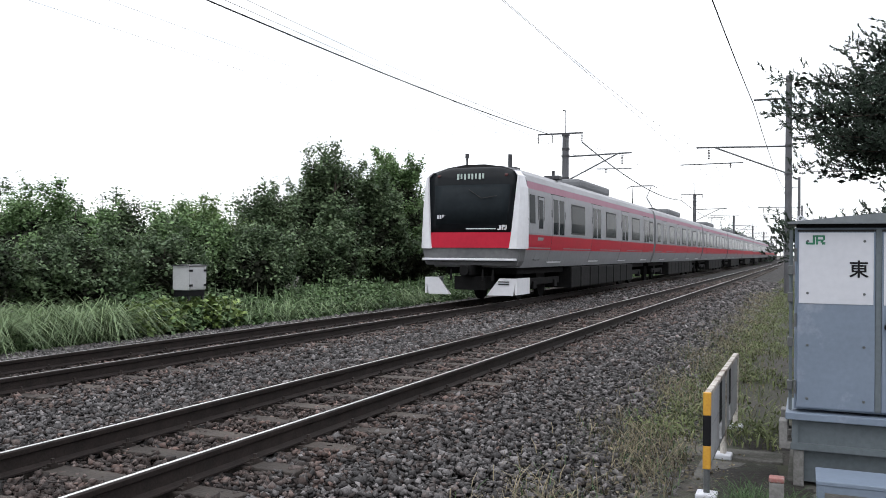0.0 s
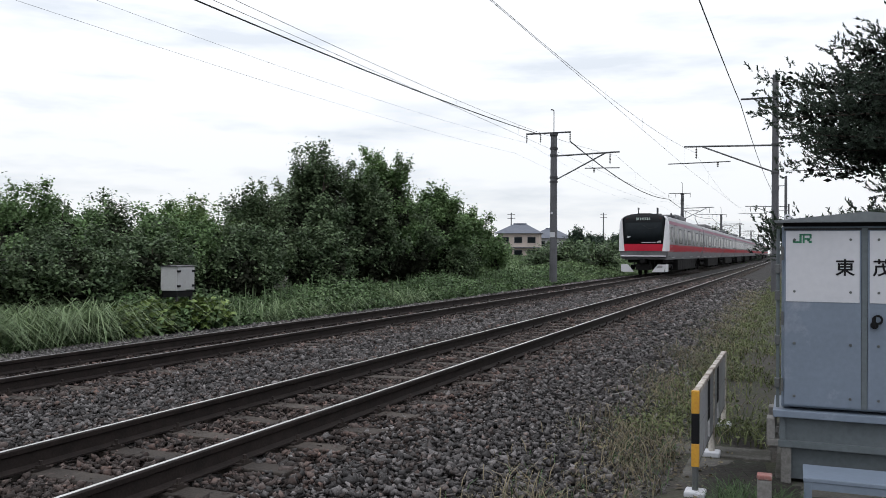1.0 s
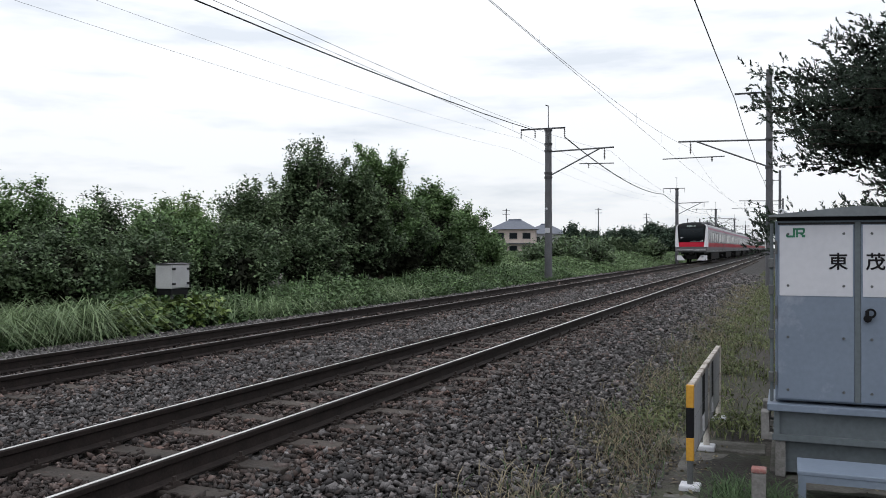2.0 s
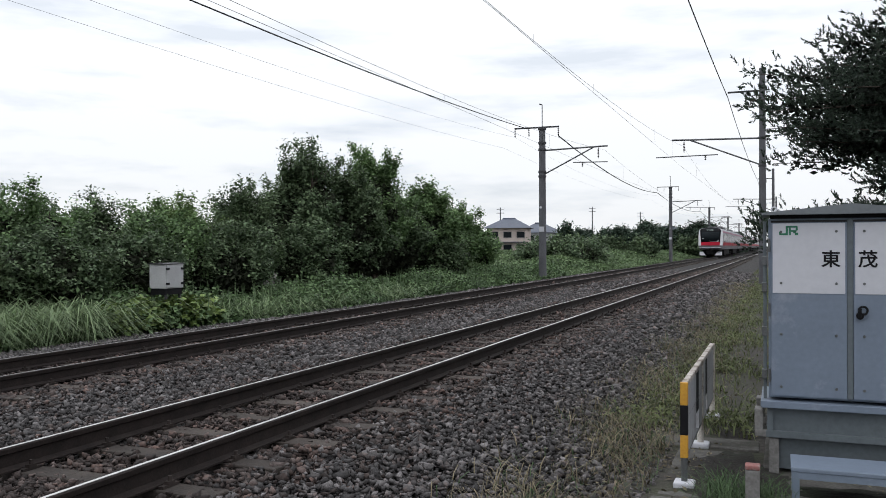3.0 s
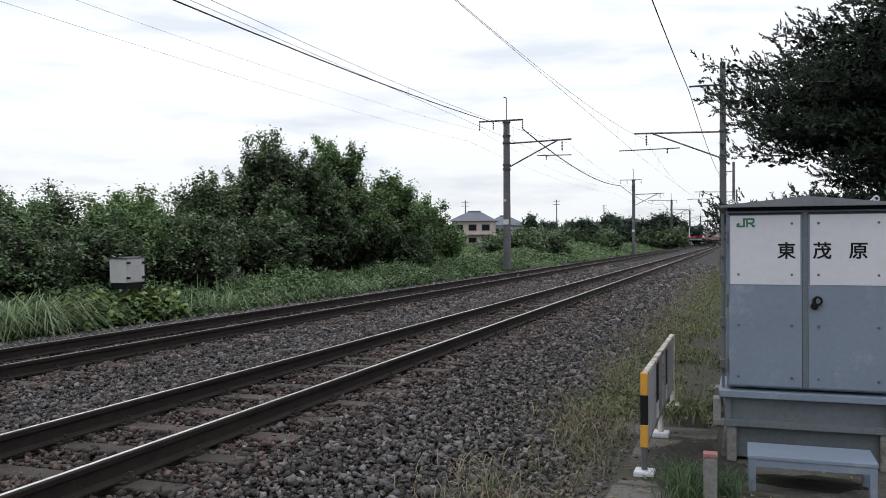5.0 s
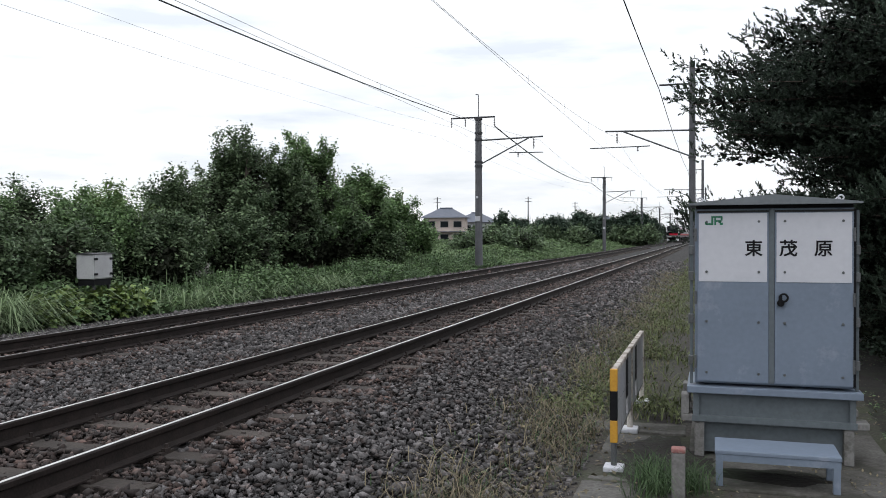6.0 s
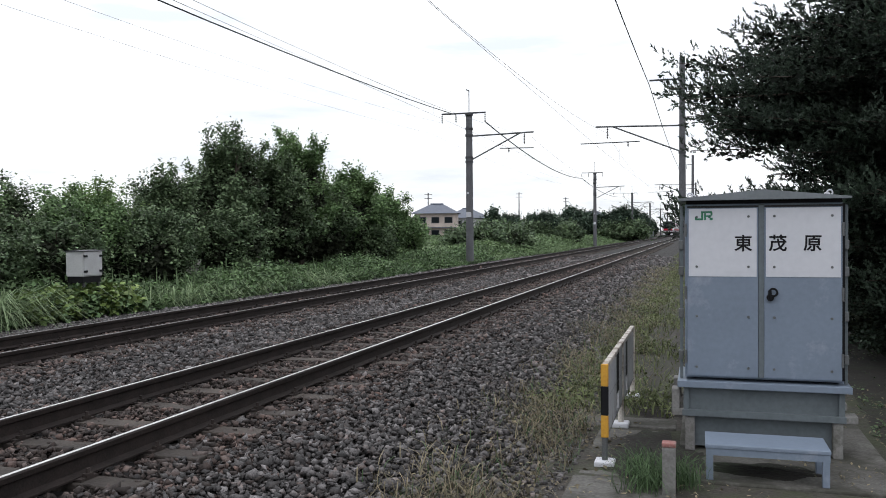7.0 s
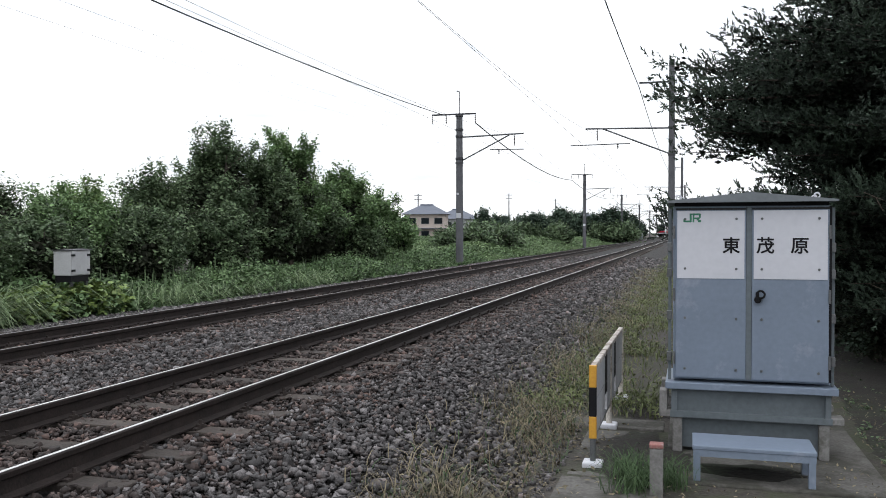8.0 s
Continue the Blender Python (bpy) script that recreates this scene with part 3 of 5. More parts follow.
def cab_end(parent):
    """The tail: white corner mask, black glazed front, red band, skirts, coupler, roof aerials. Faces -y."""
    y0, y1 = -0.30, 0.27

    def rake(z):
        return y0 + float(np.interp(z, [0.9, 1.4, 3.3, 3.6], [0.03, 0.0, 0.17, 0.34]))

    def front(bm, rows, depth=None, off=0.0):
        """A front panel by rows of z and half-widths, bowed a little."""
        grid = []
        for z, xl, xr in rows:
            line = []
            for k in range(9):
                x = xl + (xr - xl) * k / 8
                line.append(bm.verts.new((x, rake(z) - off + 0.10 * (x / 1.45) ** 2, z)))
            grid.append(line)
        back = [[bm.verts.new((v.co.x, (depth if depth is not None else y1), v.co.z)) for v in line] for line in grid]
        for a in range(len(grid) - 1):
            for k in range(8):
                bm.faces.new((grid[a][k], grid[a][k + 1], grid[a + 1][k + 1], grid[a + 1][k]))
            for k in (0, 8):
                bm.faces.new((grid[a][k], grid[a + 1][k], back[a + 1][k], back[a][k]))
        for a in (0, len(grid) - 1):
            for k in range(8):
                bm.faces.new((grid[a][k], grid[a][k + 1], back[a][k + 1], back[a][k]))
        return bm

    bm = bmesh.new()
    front(bm, [(1.44, -1.13, 1.13), (1.5, -1.135, 1.135), (1.84, -1.16, 1.16)], off=0.008)
    part("red_front_band", bm, M["trainred"], parent, "glossy wine-red band below the rear window")
    bm = bmesh.new()
    front(bm, [(1.84, -1.16, 1.16), (2.4, -1.21, 1.21), (3.0, -1.26, 1.26), (3.3, -1.28, 1.28), (3.45, -1.12, 1.12), (3.55, -0.7, 0.7)])
    fr = part("front_panel", bm, M["maskblack"], parent, "glossy black glazed front", True)
    bm = bmesh.new()
    front(bm, [(2.06, -1.02, 1.02), (2.5, -1.06, 1.06), (3.08, -1.10, 1.10)], off=0.012)
    part("rear_window", bm, M["glass"], fr, "dark tinted rear window", True)
    bm = bmesh.new()
    for k in range(8):
        x = -0.42 + k * 0.105
        box(bm, x, x + (0.045 if k % 3 else 0.06), rake(3.3) - 0.02, rake(3.3), 3.22 + 0.02 * (k % 2), 3.37)
    part("destination_display", bm, M["led"], fr, "lit white destination characters")
    bm = bmesh.new()
    cyl(bm, (-0.05, rake(2.9) - 0.03, 2.95), (0.32, rake(2.7) - 0.035, 2.72), 0.012, n=6)
    cyl(bm, (0.32, rake(2.7) - 0.035, 2.72), (0.75, rake(2.7) - 0.03, 2.78), 0.01, n=6)
    part("wiper", bm, M["rubber"], fr)
    bm = bmesh.new()
    for k in range(6):
        box(bm, -0.98 + k * 0.075, -0.93 + k * 0.075, rake(2.25) - 0.012 + 0.03, rake(2.25) + 0.06, 2.2, 2.3)
    part("number_bars", bm, M["plate"], fr)
    bm = bmesh.new()
    box(bm, 0.85, 0.89, rake(1.9) - 0.01, rake(1.9) + 0.06, 1.93, 2.02)
    box(bm, 0.80, 0.88, rake(1.9) - 0.01, rake(1.9) + 0.06, 1.90, 1.93)
    box(bm, 0.92, 0.95, rake(1.9) - 0.01, rake(1.9) + 0.06, 1.90, 2.03)
    box(bm, 0.95, 1.04, rake(1.9) - 0.01, rake(1.9) + 0.06, 1.97, 2.03)
    box(bm, 1.01, 1.045, rake(1.9) - 0.01, rake(1.9) + 0.06, 1.93, 2.03)
    box(bm, 0.99, 1.03, rake(1.9) - 0.01, rake(1.9) + 0.06, 1.90, 1.94)
    box(bm, -0.1, 0.74, rake(1.9) - 0.012, rake(1.9) + 0.02, 1.92, 1.945)
    part("front_mark", bm, M["maskwhite"], fr, "small white mark and line")
    for s in (-1, 1):
        bm = bmesh.new()
        zs = (1.42, 1.8, 2.4, 3.0, 3.3, 3.44)
        inner = (1.11, 1.16, 1.21, 1.26, 1.285, 1.15)
        outer = (1.475, 1.478, 1.475, 1.455, 1.385, 1.25)
        g = []
        for z, a, b in zip(zs, inner, outer):
            g.append([bm.verts.new((s * a, rake(z) + 0.06, z)), bm.verts.new((s * (a + 0.03), rake(z) + 0.015, z)), bm.verts.new((s * (a * 0.35 + b * 0.65), rake(z) + 0.03, z)), bm.verts.new((s * b, rake(z) + 0.16, z)), bm.verts.new((s * (b + 0.004), y1 + 0.04, z)), bm.verts.new((s * (b - 0.2), y1 + 0.04, z))])
        for a in range(len(g) - 1):
            for k in range(5):
                bm.faces.new((g[a][k], g[a][k + 1], g[a + 1][k + 1], g[a + 1][k]))
        bm.faces.new(g[0])
        bm.faces.new(g[-1][::-1])
        part("corner_mask", bm, M["maskwhite"], parent, "white painted corner pillar")
    bm = bmesh.new()
    front(bm, [(0.99, -1.30, 1.30), (1.1, -1.36, 1.36), (1.44, -1.42, 1.42)], off=-0.02)
    part("apron", bm, M["apron"], parent, "dull dark grey metal apron")
    bm = bmesh.new()
    box(bm, -1.33, 1.33, -0.40, -0.2, 1.11, 1.17, 0.015)
    part("bumper_step", bm, M["maskwhite"], parent, "white edge step")
    bm = bmesh.new()
    front(bm, [(3.46, -1.12, 1.12), (3.56, -0.8, 0.8), (3.63, -0.3, 0.3)], depth=0.4, off=-0.05)
    part("roof_brow", bm, M["under"], parent)
    for s in (-1, 1):
        bm = bmesh.new()
        a = [(s * 1.30, 0.66), (s * 0.92 if s < 0 else 0.85, 0.66), (s * 0.50 if s > 0 else -0.55, 0.22), (s * 1.22, 0.22)]
        f1 = [bm.verts.new((x, -0.26 + 0.06 * abs(x), z)) for x, z in a]
        f2 = [bm.verts.new((x, -0.20 + 0.06 * abs(x), z)) for x, z in a]
        bm.faces.new(f1)
        bm.faces.new(f2[::-1])
        for k in range(4):
            bm.faces.new((f1[k], f1[(k + 1) % 4], f2[(k + 1) % 4], f2[k]))
        box(bm, s * 1.30 - 0.03, s * 1.30 + 0.03, -0.18, 0.9, 0.24, 0.66)
        part("skirt", bm, M["maskwhite"], parent, "white snow-plough skirt")
        bm = bmesh.new()
        box(bm, s * 0.98 - 0.05, s * 0.98 + 0.05, rake(3.3) + 0.03, rake(3.3) + 0.15, 3.30, 3.36, 0.01)
        part("tail_lamp", bm, M["tail"], parent, "dark red tail lamp lens")
    bm = bmesh.new()
    for z in (0.50, 0.56):
        box(bm, 0.82, 1.12, -0.225, -0.16, z, z + 0.025)
    part("skirt_label", bm, M["black"], parent)
    bm = bmesh.new()
    box(bm, -0.16, 0.16, -0.55, 0.3, 0.72, 1.0, 0.04)
    cyl(bm, (0, -0.62, 0.86), (0, -0.45, 0.86), 0.13, n=12)
    for a in (-0.5, 0.42, 0.7):
        cyl(bm, (a, -0.3, 0.88), (a, -0.34, 0.6), 0.03, n=8)
    box(bm, -0.45, 0.45, -0.2, 0.5, 0.35, 0.7)
    part("coupler", bm, M["under"], parent, "dark steel coupler and hoses")
    for x, y, h, r, cap in ((-0.42, 0.55, 0.36, 0.03, 0.055), (0.62, 1.2, 0.42, 0.06, 0.06), (1.05, 4.0, 0.22, 0.05, 0.05)):
        bm = bmesh.new()
        cyl(bm, (x, y, 3.5), (x, y, 3.58 + h), r, n=10)
        if cap > r:
            cyl(bm, (x, y, 3.50 + h), (x, y, 3.62 + h), cap, n=10)
        else:
            box(bm, x - 0.24, x + 0.24, y - 0.2, y + 0.2, 3.52, 3.64, 0.02)
        part("roof_aerial", bm, M["darksteel"], parent)


def build_train():
    tr = tagged(new("commuter_train"), "ten-car stainless commuter train with wine-red bands, running away", "train")
    lib = train_meshes()
    for c in range(10):
        car = shared("car_body", lib["body"], tr, pose(0, CAR * c, 0))
        for s, tag in ((1, "r"), (-1, "l")):
            shared("red_band", lib["red" + tag], car)
            shared("upper_band", lib["pink" + tag], car)
            for d in DOORS:
                if c == 0:
                    d += 0.15
                for key, nm in (("recess_shade", "door_recess"), ("door", "sliding_door"), ("dred", "door_band"), ("dglass0", "door_glass"), ("dglass1", "door_glass"), ("step", "door_step")):
                    if c > 5 and key == "step":
                        continue
                    shared(nm, lib[key + tag], car, pose(0, d, 0))
            wins = [(5.47, ""), (10.3, ""), (15.13, ""), (18.95, "s")] + ([(1.2, "s")] if c else [])
            for w, k in wins:
                shared("window_frame", lib[k + "frame" + tag], car, pose(0, w, 0))
                shared("window_pane", lib[k + "pane" + tag], car, pose(0, w, 0))
        shared("air_conditioner", lib["ac"], car, pose(0, 10.0, 0))
        shared("bogie", lib["bogie"], car, pose(0, 3.1, 0))
        shared("bogie", lib["bogie"], car, pose(0, 16.9, 0))
        shared("underframe", lib["frame"], car)
        for y in (5.75, 7.0, 8.25, 9.5, 10.75, 12.0, 13.25, 14.5):
            shared("equipment_box", lib["box"], car, pose(0, y, 0, 0, 0, 180 * (c % 2)))
        if c < 9:
            shared("gangway", lib["gangway"], car, pose(0, CAR, 0))
        if c in (1, 3, 6, 8):
            shared("pantograph", lib["panto"], car, pose(0, 4.2, 0))
        if c == 0:
            cab_end(car)
            for s, tag in ((1, "r"), (-1, "l")):
                a = side_pane("cab_window", 0.42, 0.88, 2.1, 2.85, s, M["glass"], 0.01)
                shared("cab_window", a, car)
                a = side_pane("cab_door", 1.15, 1.75, 1.12, 2.85, s, M["rubber"], 0.004)
                shared("cab_door_frame", a, car)
                a = side_pane("cab_door", 1.2, 1.7, 1.14, 2.82, s, M["stainless"], 0.008)
                shared("cab_door", a, car)
                a = side_pane("cab_door_glass", 1.24, 1.6, 1.98, 2.75, s, M["glass"], 0.012)
                shared("cab_door_glass", a, car)
    for me in {ob.data for ob in tr.children_recursive}:
        me.transform(Matrix.Diagonal((SECTION[0], 1.0, SECTION[1], 1.0)))
    return tr


SECTION = (0.945, 0.985)
TRAIN = build_train()
TAIL_0, SPEED = 18.75, 28.9


# ---- poles and wires ----
def concrete_pole(x, y, top, feeders, arm, side, label, r=0.165):
    """side: +1 reaches towards +x over the far track, -1 towards -x over the near one."""
    base = -0.42
    p = thing("catenary_pole", x, y, base, label, "utility pole", "overhead line poles")
    h = top - base
    bm = bmesh.new()
    cyl(bm, (0, 0, 0), (0, 0, h), r + 0.03, r - 0.01, 20)
    part("pole", bm, M["pole"], p, smooth=False)
    for z in (h - 0.05, h - 0.75, h - 1.08, h - 2.18, h - 2.4) if feeders else (6.1 - base, 4.85 - base):
        if z > 1:
            bm = bmesh.new()
            cyl(bm, (0, 0, z - 0.05), (0, 0, z + 0.05), r + 0.035, n=20)
            part("clamp_band", bm, M["darksteel"], p)
    if feeders:
        bm = bmesh.new()
        cyl(bm, (0, 0, h - 0.02), (0, 0, h + 1.15), 0.022, n=6)
        cyl(bm, (0, 0, h + 1.15), (-0.14, 0, h + 1.2), 0.03, n=6)
        part("lightning_rod", bm, M["darksteel"], p)
        bm = bmesh.new()
        box(bm, -1.42, 0.85, -0.045, 0.045, h + 0.0, h + 0.07)
        arm1 = part("crossarm", bm, M["darksteel"], p)
        for a in (-1.4, -0.68, 0.82):
            insulator(arm1, (a, 0, h), (a, 0, h - 0.42))
    if feeders == 0:
        bm = bmesh.new()
        box(bm, side * 1.45 if side < 0 else 0, 0 if side < 0 else side * 1.45, -0.04, 0.04, 8.15 - base, 8.22 - base)
        arm1 = part("crossarm", bm, M["darksteel"], p)
        insulator(arm1, (side * 0.65, 0, 8.15 - base), (side * 0.65, 0, 7.75 - base))
    # cantilever
    z1 = 6.13 - base
    e = side * arm
    bm = bmesh.new()
    cyl(bm, (0, 0, z1 - 0.05), (e, 0, z1 + 0.04), 0.04, n=8)
    part("top_tube", bm, M["steel"], p)
    bm = bmesh.new()
    cyl(bm, (side * r, 0, z1 - 1.2), (e * 0.80, 0, z1 + 0.02), 0.035, n=8)
    part("strut", bm, M["steel"], p)
    bm = bmesh.new()
    cyl(bm, (e * 0.48, 0, 5.43 - base), (e + side * (0.0 if feeders else 0.7), 0, 5.40 - base), 0.025, n=8)
    rg = part("registration_arm", bm, M["steel"], p)
    insulator(p, (e * 0.86, 0, z1), (e * 0.86, 0, z1 - 0.55), 6)
    insulator(rg, (e * 0.62, 0, 5.42 - base), (e * 0.62, 0, 5.2 - base), 3)
    if feeders:
        bm = bmesh.new()
        box(bm, 0.06, 0.2, -r - 0.03, -r + 0.03, h - 0.72, h - 0.28, 0.02)
        part("arrester_box", bm, M["steel"], p)
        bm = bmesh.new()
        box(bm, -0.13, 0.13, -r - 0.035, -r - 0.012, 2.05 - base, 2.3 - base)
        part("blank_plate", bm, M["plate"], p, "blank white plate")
        bm = bmesh.new()
        cyl(bm, (-0.04, -r - 0.04, 3.25 - base), (-0.04, -r - 0.01, 3.25 - base), 0.06, n=10)
        part("marker_disc", bm, M["plate"], p)
    return p


def insulator(parent, p0, p1, discs=4):
    bm = bmesh.new()
    p0, p1 = Vector(p0), Vector(p1)
    cyl(bm, p0, p1, 0.014, n=6)
    for k in range(discs):
        c = p0.lerp(p1, 0.2 + 0.65 * k / max(1, discs - 1))
        d = (p1 - p0).normalized() * 0.02
        cyl(bm, c - d, c + d, 0.05, 0.03, 8)
    return part("insulator", bm, M["insul"], parent)


def wire(name, pts, r, label, material="wire"):
    cu = bpy.data.curves.new(name, "CURVE")
    cu.dimensions, cu.bevel_depth, cu.bevel_resolution = "3D", r, 1
    sp = cu.splines.new("POLY")
    sp.points.add(len(pts) - 1)
    for q, p in zip(sp.points, pts):
        q.co = (*p, 1)
    cu.materials.append(M[material])
    return tagged(new(name, cu), label, "overhead wire", "overhead wires")


POLES = [39.4 + POLE_STEP * k for k in range(-2, 10)]


def sagging(x, z, sag, n=14):
    pts = []
    for a, b in zip(POLES[:-1], POLES[1:]):
        for k in range(n):
            u = k / n
            pts.append((x, a + (b - a) * u, z - 4 * sag * u * (1 - u)))
    return pts


def build_line():
    for k, y in enumerate(POLES):
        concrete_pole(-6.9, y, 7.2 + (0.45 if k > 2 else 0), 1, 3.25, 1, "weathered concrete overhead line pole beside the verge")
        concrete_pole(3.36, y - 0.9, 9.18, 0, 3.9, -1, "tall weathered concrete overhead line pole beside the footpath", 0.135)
    near = [q for q in sagging(-7.6, 7.18, 0.58) if q[1] <= POLES[2] + 0.01]
    wire("feeder_wire", near, 0.018, "thick black feeder cable carried on the poles")
    span = [(-6.08 - 2.22 * u, POLES[2] + POLE_STEP * u, 6.78 + 0.32 * u - 4 * 0.66 * u * (1 - u)) for u in (k / 16 for k in range(16))]
    wire("feeder_wire", span + [q for q in sagging(-8.3, 7.1, 0.7) if q[1] >= POLES[3] - 0.01], 0.03, "thick black feeder cable crossing to the next pole")
    wire("feeder_wire", sagging(1.86, 8.12, 0.35), 0.019, "thick black feeder cable")
    wire("signal_wire", sagging(-8.3, 6.8, 0.7), 0.003, "thin grey line wire")
    wire("signal_wire", sagging(-8.9, 6.3, 0.5), 0.003, "thin grey line wire")
    for cx, sx in zip(TRACK_X, (-1, 1)):
        zig = [(cx + 0.15 * (-1) ** (k + 1), y - (0.9 if cx == 0 else 0), 4.98) for k, y in enumerate(POLES)]
        wire("contact_wire", zig, 0.0042, "thin copper contact wire over the track", "copper")
        wire("messenger_wire", sagging(cx - (0.13 if cx == 0 else 0), 5.98, 0.86), 0.0045, "thin steel messenger wire over the track", "copper")
        for a, b in zip(POLES[1:4], POLES[2:5]):
            for k in range(1, 10):
                u = k / 10
                y = a + (b - a) * u
                wire("dropper", [(cx, y, 4.98), (cx, y, 5.98 - 4 * 0.86 * u * (1 - u))], 0.002, "thin dropper wire between contact and messenger wire", "copper")

    # far utility poles and roof aerials above the bushes
    for x, y, h in ((-49.4, 165, 9.8), (-54.9, 165, 8.8), (-37.7, 200, 11.2), (-31.0, 230, 11.0)):
        t = thing("utility_pole", x, y, -0.4, "distant slim concrete utility pole behind houses", "utility pole", "utility poles")
        bm = bmesh.new()
        cyl(bm, (0, 0, 0), (0, 0, h), 0.16, 0.11, 10)
        part("pole", bm, M["pole"], t)
        for z in (h - 0.4, h - 1.2):
            bm = bmesh.new()
            box(bm, -0.8, 0.8, -0.05, 0.05, z, z + 0.1)
            part("crossarm", bm, M["darksteel"], t)
    for ang, d, top in ((-46.3, 80, 6.0), (-44.9, 82, 6.5), (-43.6, 78, 5.9), (-41.8, 84, 6.3)):
        a = radians(ang)
        t = thing("roof_aerial", 4.1 + d * math.sin(a), -1.8 + d * math.cos(a), -0.4, "thin metal television aerial seen above bushes", "aerial", "aerials")
        bm = bmesh.new()
        cyl(bm, (0, 0, 0), (0, 0, top), 0.022, n=6)
        part("mast", bm, M["darksteel"], t)
        for k in range(3):
            bm = bmesh.new()
            w = 0.5 - 0.12 * k
            cyl(bm, (-w, 0, top - 0.25 * k - 0.1), (w, 0.1, top - 0.25 * k - 0.1), 0.018, n=5)
            part("aerial_rod", bm, M["darksteel"], t)


build_line()


# ---- cabinet, step, barrier and other trackside things ----
SLAB = -0.40


def label_text(body, size, x, y, z, material, parent, name="lettering"):
    cu = bpy.data.curves.new(name, "FONT")
    cu.bevel_depth, cu.bevel_resolution = 0.0022, 0
    cu.body, cu.size, cu.extrude, cu.align_x, cu.align_y = body, size, 0.0008, "CENTER", "CENTER"
    cu.materials.append(material)
    ob = new(name, cu)
    ob.parent = parent
    ob.matrix_basis = pose(x, y, z, 90, 0, 0)
    return ob


def build_cabinet():
    c = thing("equipment_cabinet", 4.605, 5.0, SLAB, "grey-blue steel two-door trackside cabinet on a raised base", "cabinet")
    g = -SLAB
    x0, x1, dep = -0.56, 0.56, 0.62
    bm = bmesh.new()
    box(bm, x0, x1, 0.03, dep, 0.165 + g, 1.50 + g, 0.006)
    body = part("body", bm, M["cab"], c)
    for s in (-1, 1):
        a, b = (x0 + 0.018, -0.028) if s < 0 else (0.014, x1 - 0.008)
        bm = bmesh.new()
        box(bm, a, b, 0.0, 0.03, 0.182 + g, 1.47 + g, 0.005)
        door = part("door", bm, M["cab"], c, "grey door with a white upper panel")
        bm = bmesh.new()
        box(bm, a + 0.012, b - 0.012, -0.004, 0.001, 0.945 + g, 1.462 + g, 0.001)
        part("white_panel", bm, M["plate"], door, "white enamelled panel")
        for u in (a + 0.07, b - 0.07):
            for z in (1.40, 1.02, 0.64, 0.25):
                bm = bmesh.new()
                cyl(bm, (u, -0.010, z + g), (u, -0.001, z + g), 0.0085, 0.011, 8)
                part("screw", bm, M["steel"], door)
        for z in (0.33, 0.82, 1.3):
            bm = bmesh.new()
            hx = x0 + 0.006 if s < 0 else x1 - 0.004
            cyl(bm, (hx, -0.004, z - 0.05 + g), (hx, -0.004, z + 0.05 + g), 0.009, n=8)
            part("hinge", bm, M["steel"], door)
        bm = bmesh.new()
        box(bm, a, b, -0.002, 0.0012, 1.468 + g, 1.484 + g)
        part("door_gasket", bm, M["rubber"], door)
    bm = bmesh.new()
    box(bm, -0.027, 0.013, 0.004, 0.034, 0.18 + g, 1.49 + g, 0.004)
    part("meeting_strip", bm, M["cabgreen"], c)
    bm = bmesh.new()
    cyl(bm, (0.055, -0.03, 0.79 + g), (0.055, 0.0, 0.79 + g), 0.026, n=14)
    cyl(bm, (0.052, -0.028, 0.775 + g), (0.052, -0.028, 0.845 + g), 0.013, n=10)
    ring(bm, (0.075, -0.028, 0.83 + g), 0.028, 0.008)
    part("door_handle", bm, M["black"], c, "black swing handle with a padlock")
    # roof: shallow gable with overhang
    bm = bmesh.new()
    prism(bm, [(-0.605, 1.525 + g), (0.605, 1.525 + g), (0.605, 1.54 + g), (0.0, 1.60 + g), (-0.605, 1.54 + g)], -0.06, dep + 0.08)
    roof = part("roof", bm, M["cabroof"], c, "weathered low gable roof")
    bm = bmesh.new()
    box(bm, -0.55, 0.55, 0.012, dep - 0.01, 1.498 + g, 1.53 + g)
    part("vent_gap", bm, M["black"], c, "dark ventilation gap under the roof")
    bm = bmesh.new()
    box(bm, 0.553, 0.571, 0.012, 0.1, 0.18 + g, 1.49 + g)
    part("door_gap", bm, M["black"], c, "dark gap beside the door")
    for x, y in ((-0.52, 0.05), (-0.50, 0.5), (0.47, 0.04), (0.50, 0.42)):
        bm = bmesh.new()
        zz = 1.60 - abs(x) * 0.107 + g
        ring(bm, (x, y, zz + 0.022), 0.019, 0.006)
        cyl(bm, (x, y, zz - 0.03), (x, y, zz + 0.005), 0.013, n=8)
        part("lifting_eye", bm, M["plate"], c, "pale steel lifting eye")
    # side conduits
    for s in (-1, 1):
        bm = bmesh.new()
        xx = s * 0.585
        box(bm, xx - 0.012, xx + 0.012, 0.05, 0.075, 0.15 + g, 1.48 + g, 0.004)
        part("side_rail", bm, M["cabgreen"], c)
        for z in (0.30, 0.62, 0.95, 1.15):
            bm = bmesh.new()
            box(bm, xx - 0.022, xx + 0.016, 0.02, 0.09, z + g, z + 0.07 + g, 0.005)
            part("hinge_block", bm, M["steel"], c)
    # base frame
    bm = bmesh.new()
    box(bm, -0.615, 0.615, -0.05, dep + 0.05, 0.095 + g, 0.145 + g, 0.004)
    part("base_flange", bm, M["cab"], c)
    bm = bmesh.new()
    box(bm, -0.55, 0.55, 0.02, dep - 0.02, -0.08 + g, 0.096 + g)
    part("base_skirt", bm, M["cabgreen"], c, "grey-green recessed base panel")
